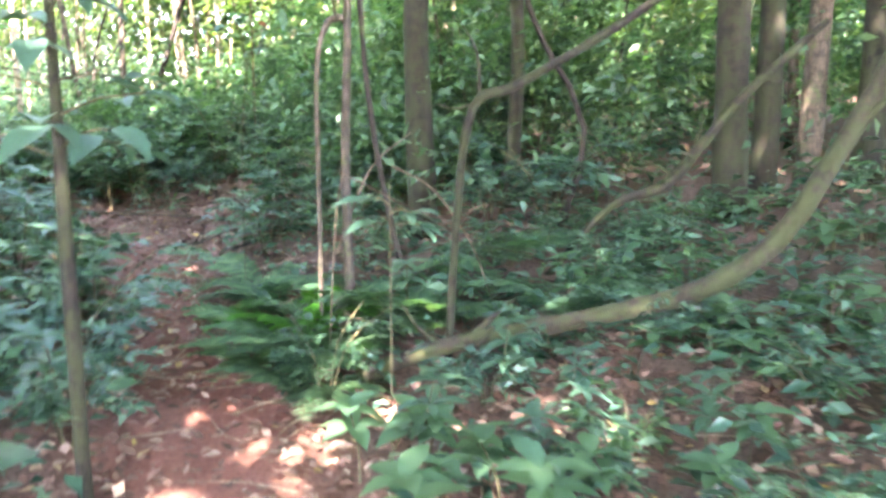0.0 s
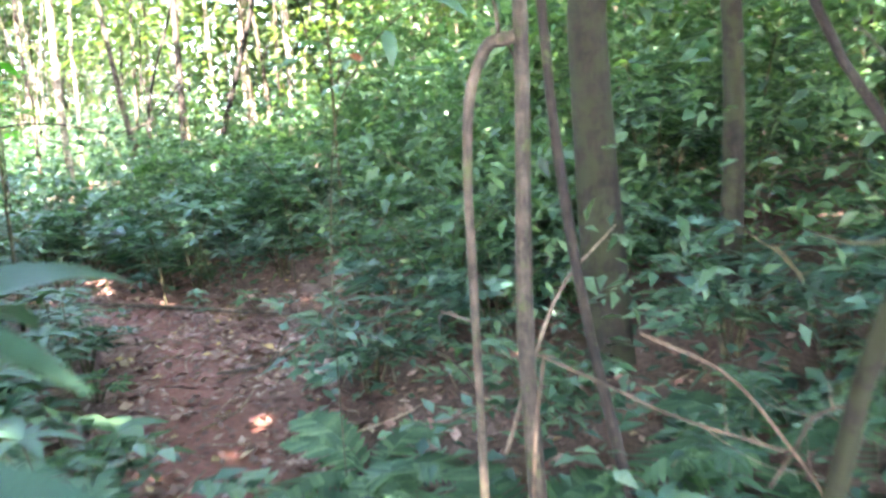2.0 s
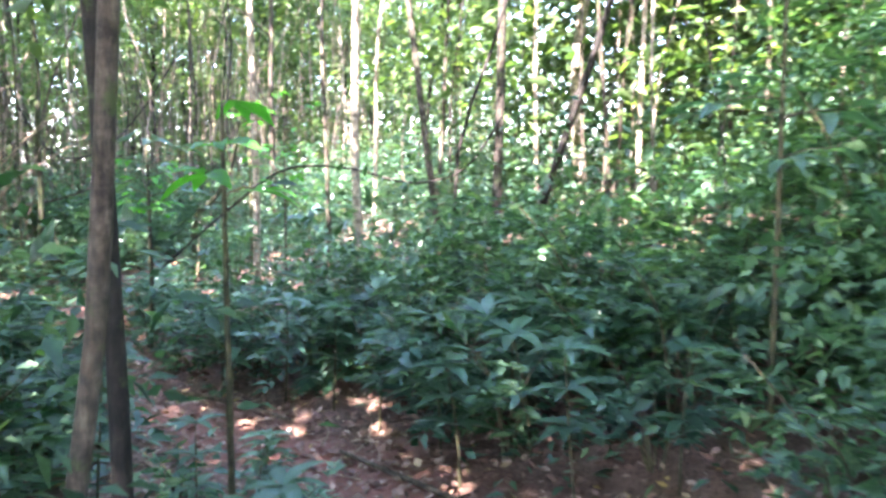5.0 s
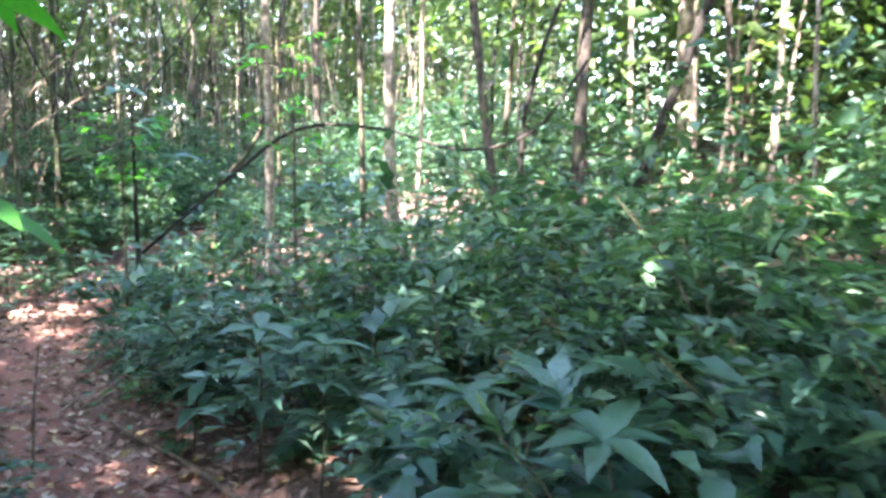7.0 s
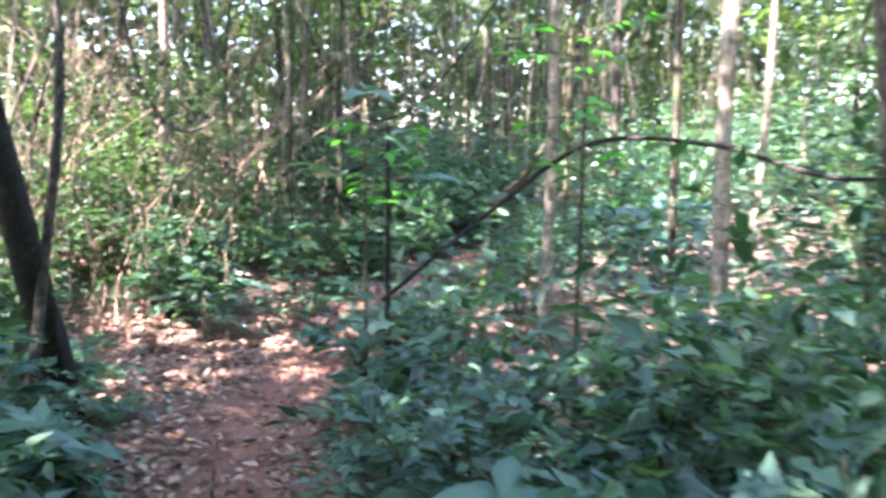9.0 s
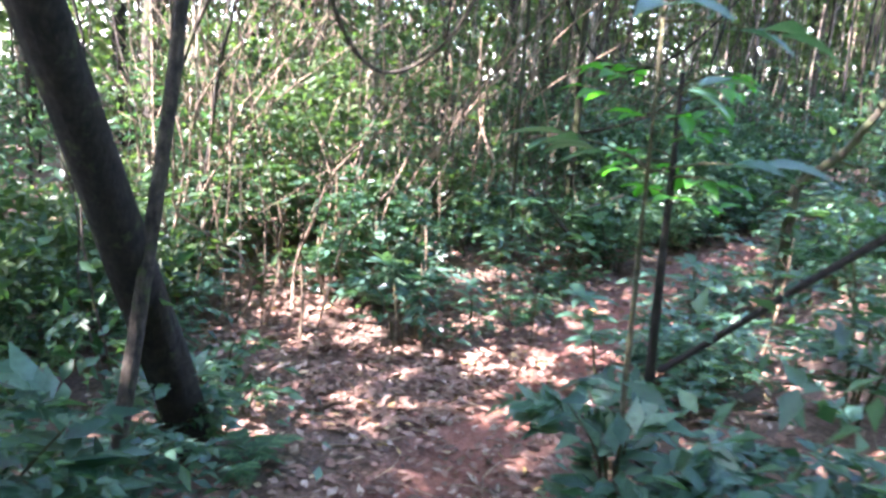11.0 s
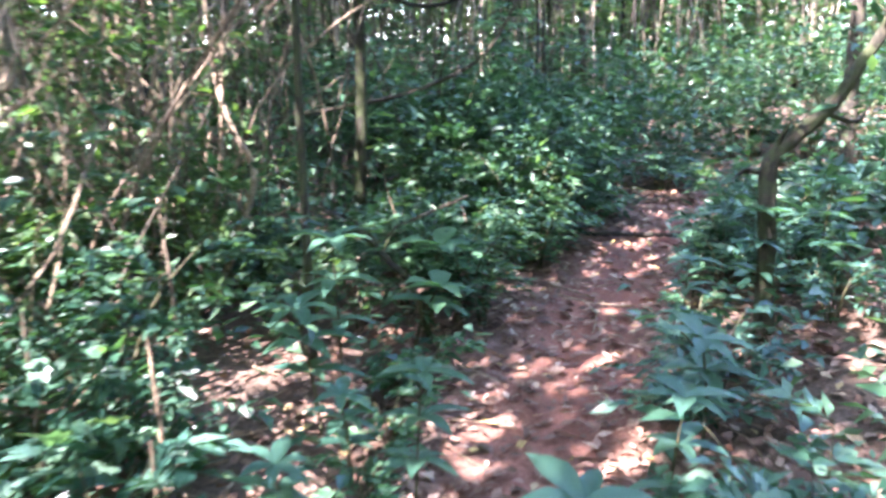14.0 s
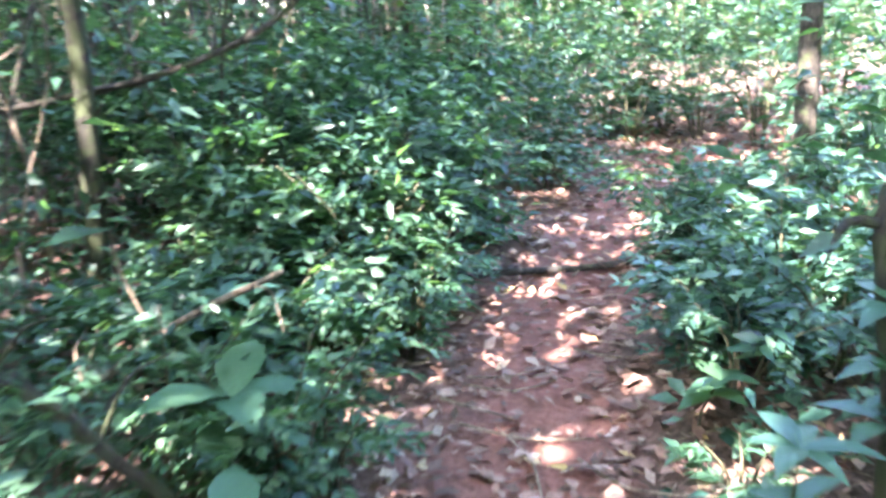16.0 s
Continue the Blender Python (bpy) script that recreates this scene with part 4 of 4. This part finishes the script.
# shrubs crowding the slope, the outer bank of the bend and the far corner: x, y, half widths, number, kinds, sizes
rng = random.Random(29)
for cx, cy, rx, ry, many, kinds, low, high in ((-2.3, 9.3, 1.3, 0.7, 12, (1, 3, 0), 0.9, 1.25), (-0.7, 8.4, 1.0, 1.0, 10, (1, 4, 3), 0.8, 1.1), (-0.4, 6.5, 0.6, 0.5, 7, (0, 1, 3), 0.8, 1.0), (0.9, 7.2, 0.8, 0.8, 6, (4, 1), 0.8, 1.1), (-4.0, 9.7, 1.2, 0.5, 9, (0, 3, 2), 0.8, 1.1),
                                               (-11.9, 11.3, 0.8, 0.6, 6, (0, 5, 2), 0.5, 0.7), (-11.3, 8.6, 1.0, 0.5, 8, (0, 3, 2), 0.6, 0.8), (-12.4, 9.9, 0.8, 0.9, 7, (4, 1), 0.8, 1.1), (-12.2, 14.3, 0.6, 0.9, 12, (1, 0, 0), 0.8, 1.0), (-11.9, 13.4, 0.3, 0.4, 4, (0, 2), 0.7, 0.9),
                                               (-13.1, 14.9, 0.8, 1.0, 8, (4, 1), 0.8, 1.1), (-9.9, 14.3, 0.5, 1.0, 8, (0, 2, 3), 0.6, 0.9), (-10.4, 8.0, 0.8, 0.4, 6, (3, 0), 0.6, 0.9), (-6.6, 7.7, 1.0, 0.35, 8, (3, 0), 0.8, 1.0)):
    for i in range(many):
        x, y = cx + rx * rng.uniform(-1, 1), cy + ry * rng.uniform(-1, 1)
        if not bare(x, y) and abs(float(on_trail(np.array([x]), np.array([y]))[0][0])) > 0.6:
            plant(KINDS[kinds[i % len(kinds)]], x, y, rng.uniform(low, high), rng.uniform(0, 360))


# low plants along the edges of the narrow last stretch
rng = random.Random(37)
for i in range(34):
    y = rng.uniform(11.3, 15.2)
    x = float(np.interp(y, TRAIL[:, 1], TRAIL[:, 0])) + (0.55 + 0.35 * rng.random()) * (1 if i % 3 else -1)
    if not bare(x, y):
        plant((KINDS[2], KINDS[5], SEEDLINGS[2], KINDS[0])[i % 4], x, y, rng.uniform(0.55, 0.85), rng.uniform(0, 360))


def clear_of_trail(rng, n, box, nearest):
    """n random places of a box that keep a distance from the trail."""
    x, y = rng.uniform(box[0], box[1], n), rng.uniform(box[2], box[3], n)
    d = on_trail(x, y)[0]
    keep = np.abs(d) > nearest
    return x[keep], y[keep], d[keep]


def low_herbs():
    """Small leaves close to the ground, in loose drifts beside the trail."""
    rng = np.random.default_rng(31)
    x, y, d = clear_of_trail(rng, 90000, (-16, 5, 0.5, 21), 0.42)
    drift = waves(x, y, 1.7, 0.8) + rng.normal(size=len(x)) * 0.5
    keep = (np.abs(d) < 5) & ~bare(x, y) & ((drift > -0.1) | open_floor(x, y)) & ((np.abs(d) > 0.7) | (rng.random(len(x)) < 0.45))
    x, y = x[keep], y[keep]
    n = len(x)
    z = ground_z(x, y) + rng.gamma(2.0, 0.055, n) + 0.02
    w = rng.uniform(0, 2 * math.pi, n)
    size = rng.uniform(0.045, 0.12, n)
    me = leaf_cloud("ground_herbs", np.stack([x, y, z], 1), np.stack([np.cos(w), np.sin(w), rng.normal(size=n) * 0.3 + 0.1], 1), rng.normal(size=(n, 3)) * 0.4 + [0, 0, 1],
                    size, size * rng.uniform(0.4, 0.6, n), LEAF_TEAL, simple=True)
    tagged(new("ground_herbs", me), "low green herbs covering the forest floor", "herbs", kind="stuff")


low_herbs()


def thicket(name, label, clumps, leaves, low, high, nearest, seed, mat, size, box=(-28, 8, 1, 34), fade=12.0, spread=(0.3, 0.8)):
    """The leafy screen of the wood beyond the first shrubs."""
    rng = np.random.default_rng(seed)
    x, y, d = clear_of_trail(rng, clumps, box, nearest)
    near = np.exp(-np.clip(np.abs(d) - nearest, 0, None) / fade)
    h = rng.uniform(low, high, len(x))
    keep = (rng.random(len(x)) < near) & ~open_floor(x, y)
    airy = (x < -11.5) & (x > -20) & (y > 10.5) & (y < 23) & (h > 1.3) & (h < 5.5)
    keep &= ~airy | (rng.random(len(x)) < 0.18)
    for gx, gy, r in GLADES:
        run = np.clip(h - 0.4, 0, None) / TO_SUN.z
        keep &= np.hypot(gx + TO_SUN.x * run - x, gy + TO_SUN.y * run - y) > 0.55 * r + 0.1
    x, y, d, h = x[keep], y[keep], d[keep], h[keep]
    n = len(x)
    z = ground_z(x, y) + h
    reach = rng.uniform(*spread, n)
    c = np.repeat(np.stack([x, y, z], 1), leaves, 0)
    r = np.repeat(reach, leaves)[:, None]
    off = rng.normal(size=(n * leaves, 3)) * r * [0.6, 0.6, 0.42]
    big = np.repeat(size * (1 + 0.03 * np.abs(d)), leaves) * rng.uniform(0.6, 1.25, n * leaves)
    ways = off * [1, 1, 0.4] + rng.normal(size=off.shape) * 0.25
    me = leaf_cloud(name, c + off, ways, rng.normal(size=off.shape) * 0.5 + [0, 0, 1], big, big * rng.uniform(0.38, 0.55, n * leaves), mat, simple=True)
    tagged(new(name, me), label, "undergrowth", kind="stuff")


thicket("low_thicket", "dense green undergrowth beneath the trees", 4600, 66, 0.06, 1.15, 1.25, 41, LEAF_SHADE, 0.1)
thicket("high_thicket", "leafy branches of the young trees in the wood", 5300, 72, 1.4, 6.5, 3.4, 42, LEAF_CROWN, 0.14)
thicket("far_thicket", "leafy mass of the wood in the distance", 9200, 45, 0.2, 10.0, 10.0, 43, LEAF_CROWN, 0.27, (-52, 30, -2, 64), 22.0, (0.6, 1.6))
thicket("north_thicket", "sunlit leafy slope behind the trail", 2500, 50, 0.2, 8.0, 4.5, 44, LEAF_CROWN, 0.22, (-16, 7, 12.5, 33), 40.0, (0.5, 1.2))


def leaf_mass(name, label, spots, leaves, mat, size, seed, reach=(0.18, 0.42)):
    """Leafy sprays heaped into rounded, uneven banks; each spot: x, y, half widths, top, sprays."""
    rng = np.random.default_rng(seed)
    parts = []
    for cx, cy, rx, ry, top, many in spots:
        w, far = rng.uniform(0, 2 * math.pi, many), np.sqrt(rng.random(many))
        x, y = cx + rx * far * np.cos(w), cy + ry * far * np.sin(w)
        h = top * (1 - 0.45 * far ** 3) * rng.random(many) ** 0.7 + 0.08
        parts.append(np.stack([x, y, ground_z(x, y) + h], 1))
    c = np.concatenate(parts)
    keep = ~bare(c[:, 0], c[:, 1]) & (np.abs(on_trail(c[:, 0], c[:, 1])[0]) > 0.55)
    c = c[keep]
    n = len(c)
    r = np.repeat(rng.uniform(*reach, n), leaves)[:, None]
    turn = np.repeat(rng.uniform(0, 2 * math.pi, n), leaves)
    u, side = rng.random(n * leaves), rng.normal(size=n * leaves) * 0.5
    way = np.stack([np.cos(turn + side), np.sin(turn + side), rng.normal(size=n * leaves) * 0.25 + 0.1], 1)
    at = np.repeat(c, leaves, 0) + way * r * (2 * u - 0.7)[:, None] + np.stack([0 * u, 0 * u, -0.3 * u * u * r[:, 0]], 1)
    big = size * rng.uniform(0.6, 1.25, n * leaves)
    me = leaf_cloud(name, at, way + rng.normal(size=way.shape) * 0.45, rng.normal(size=way.shape) * 0.4 + [0, 0, 1], big, big * rng.uniform(0.36, 0.52, n * leaves), mat, simple=True)
    tagged(new(name, me), label, "undergrowth", kind="stuff")


leaf_mass("slope_shrubbery", "dense blue-green shrubbery covering the slope", [(-2.2, 9.6, 1.5, 0.9, 1.2, 150), (-0.7, 8.5, 1.2, 1.2, 1.6, 170), (0.4, 8.0, 1.1, 1.2, 2.8, 220), (-0.9, 10.6, 1.6, 1.0, 2.6, 220), (1.0, 6.9, 0.8, 0.8, 2.2, 110), (-0.5, 6.6, 0.6, 0.6, 0.9, 60), (-4.4, 10.2, 1.3, 0.6, 1.0, 90), (1.7, 7.7, 1.1, 0.8, 1.1, 80), (3.1, 6.9, 1.0, 0.8, 1.4, 90)], 40, LEAF_LIGHT, 0.095, 45)
leaf_mass("bank_shrubbery", "sunlit tangle of leaves on the outer bank of the bend", [(-11.9, 9.9, 0.8, 1.0, 1.6, 80), (-12.9, 10.9, 1.2, 1.2, 2.4, 130), (-11.9, 11.5, 0.7, 0.4, 0.7, 35), (-11.2, 8.5, 0.9, 0.5, 0.9, 60), (-13.8, 9.4, 1.4, 1.4, 2.4, 130), (-10.2, 7.9, 0.8, 0.4, 0.9, 60), (-14.6, 12.0, 1.2, 1.4, 2.6, 90)], 36, LEAF_CROWN, 0.085, 46)
leaf_mass("corner_shrubbery", "dark dense bushes crowding the bend of the trail", [(-12.2, 14.3, 0.65, 1.0, 0.95, 130), (-11.9, 13.5, 0.35, 0.4, 0.55, 40), (-13.1, 15.1, 0.9, 1.1, 1.1, 120), (-13.7, 14.1, 0.7, 0.7, 1.1, 70), (-12.5, 16.1, 0.6, 0.8, 0.9, 70), (-12.0, 12.6, 0.5, 0.4, 0.4, 40)], 40, LEAF_SHADE, 0.085, 47)


def thin_stems(name, label, count, mat, seed, box, nearest, radius, crooked=0.13, heights=(2.5, 6.5)):
    """Crooked thin stems of the thicket, in one mesh."""
    rng = random.Random(seed)
    verts, faces, made = [], [], 0
    while made < count:
        x, y = rng.uniform(box[0], box[1]), rng.uniform(box[2], box[3])
        if abs(float(on_trail(np.array([x]), np.array([y]))[0][0])) < nearest:
            continue
        made += 1
        z, h, r = gz(x, y), rng.uniform(*heights), rng.uniform(*radius)
        lx, ly = rng.gauss(0, crooked) * h, rng.gauss(0, crooked) * h
        points = [(x + lx * u * u + rng.gauss(0, 0.07), y + ly * u * u + rng.gauss(0, 0.07), z - 0.05 + h * u) for u in (0, 0.25, 0.5, 0.75, 1.0)]
        v, f = tube_data(points, [r, r * 0.9, r * 0.8, r * 0.65, r * 0.35], 5, 3, 0.12, made)
        base = len(verts)
        verts += v
        faces += [tuple(i + base for i in g) for g in f]
    tagged(new(name, mesh_from(name, verts, faces, mat)), label, "stems", kind="stuff")


thin_stems("grey_stems", "thin crooked grey stems crowding the wood", 260, BARK_GREY, 51, (-26, 8, 5, 34), 2.4, (0.01, 0.032))
thin_stems("pale_stems", "thin pale stems crowding the wood", 150, BARK_PALE, 52, (-26, 4, 8, 34), 2.8, (0.008, 0.028))
thin_stems("bank_stems", "tangle of thin crooked stems on the bank", 150, BARK_GREY, 54, (-16, -9.2, 8.3, 15), 1.5, (0.004, 0.01), 0.4, (0.8, 3.8))
thin_stems("dry_stems", "thin dry sunlit stems tangled on the bank", 210, TWIG_DRY, 55, (-15, -10.4, 8.6, 13), 1.7, (0.004, 0.014), 0.38, (0.6, 3.4))
thin_stems("hanging_stems", "fine hanging stems and lianas behind the bushes", 380, BARK_GREY, 56, (-22, -11.0, 9.5, 24), 3.0, (0.005, 0.014), 0.28, (3.0, 7.0))
thin_stems("far_stems", "pale slender stems of the wood behind", 240, BARK_PALE, 57, (-26, 6, 12, 36), 4.0, (0.012, 0.035), 0.08, (5.0, 9.0))
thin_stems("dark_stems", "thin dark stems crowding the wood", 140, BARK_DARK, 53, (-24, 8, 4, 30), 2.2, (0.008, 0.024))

# ---- the wood around ----
# tall trees added out of view; their crowns keep the first part of the trail in the shade
rng = random.Random(17)
for x, y in ((-2.9, -4.9), (2.9, -4.2), (-3.1, -2.4), (2.8, -1.6), (-4.6, -0.4), (-3.3, 0.3), (3.6, -3.0), (-5.4, -3.0), (3.4, -6.5), (-2.7, -7.2), (4.2, 0.4), (-5.9, 1.4), (3.0, -9.0), (4.9, -1.5),
             (2.5, -2.9), (2.4, -5.4), (-2.5, -3.6), (3.2, -0.6), (-2.6, -6.0), (3.9, -5.2), (5.6, -3.2), (-6.6, 3.0)):
    tree("added unseen tall tree whose broad crown shades the trail", x, y, rng.uniform(0.07, 0.12), rng.uniform(7.0, 8.6), BARK_GREY, (rng.uniform(-0.04, 0.04), 0.02), 0.08, 2, True, 0, 700 + int(10 * x), 9, group="trees of the wood").children[-1].scale *= 1.6

# more trees added out of view, leaned so that their crowns block the sun
for x, y, lean in ((2.5, -3.4, -0.2), (2.6, -4.6, -0.23), (-2.6, -3.0, 0.2), (2.6, -1.4, -0.2), (-2.7, -1.2, 0.2), (2.5, -6.2, -0.25), (2.7, 0.2, -0.27), (-3.4, 0.8, 0.24), (2.9, 1.0, -0.3), (-3.6, 1.7, 0.2), (3.1, -2.4, -0.1), (2.8, -0.6, -0.3), (-5.2, 2.2, 0.3), (-6.0, 3.4, 0.3)):
    tree("added unseen tree leaning over the trail to shade it", x, y, rng.uniform(0.07, 0.11), rng.uniform(7.2, 8.6), BARK_MOSSY, (lean, 0.0), 0.08, 2, True, 0, 900 + int(10 * y), 9, group="trees of the wood").children[-1].scale *= 1.3

# trees added sunward of the later trail and the slope to cast shade there
for x, y in ((-10.1, 7.0), (-12.1, 7.3), (-14.3, 8.9), (-7.7, 3.4), (-6.9, 3.9), (4.4, 1.9), (3.2, 2.6), (-7.4, 2.0), (-6.1, 1.5), (-8.3, 3.2)):
    tree("added forest tree whose small crown shades the ground", x, y, rng.uniform(0.06, 0.09), rng.uniform(7.2, 8.2), BARK_GREY, (0.0, 0.01), 0.08, 2, True, 0, 950 + int(10 * x), 9, group="trees of the wood").children[-1].scale *= 1.2

rng = random.Random(91)
count = 0
while count < 270:
    x, y, h = rng.uniform(-32, 14), rng.uniform(-16, 36), rng.uniform(6, 10)
    d = abs(float(on_trail(np.array([x]), np.array([y]))[0][0]))
    if d < 3.6 or (d < 5 and rng.random() < 0.5) or (d > 14 and rng.random() < 0.5) or shades(x, y, h):
        continue
    count += 1
    r = rng.choice((0.03, 0.04, 0.05, 0.06, 0.08, 0.1)) * (0.7 if d < 7 else 1.0)
    tree("thin forest tree in the wood around the trail", x, y, r, h, rng.choice((BARK_GREY, BARK_GREY, BARK_PALE, BARK_MOSSY, BARK_DARK)),
         (rng.uniform(-0.06, 0.06), rng.uniform(-0.06, 0.06)), 0.09, 1, True, rng.choice((0, 1, 2)), 200 + count, 7, group="trees of the wood")
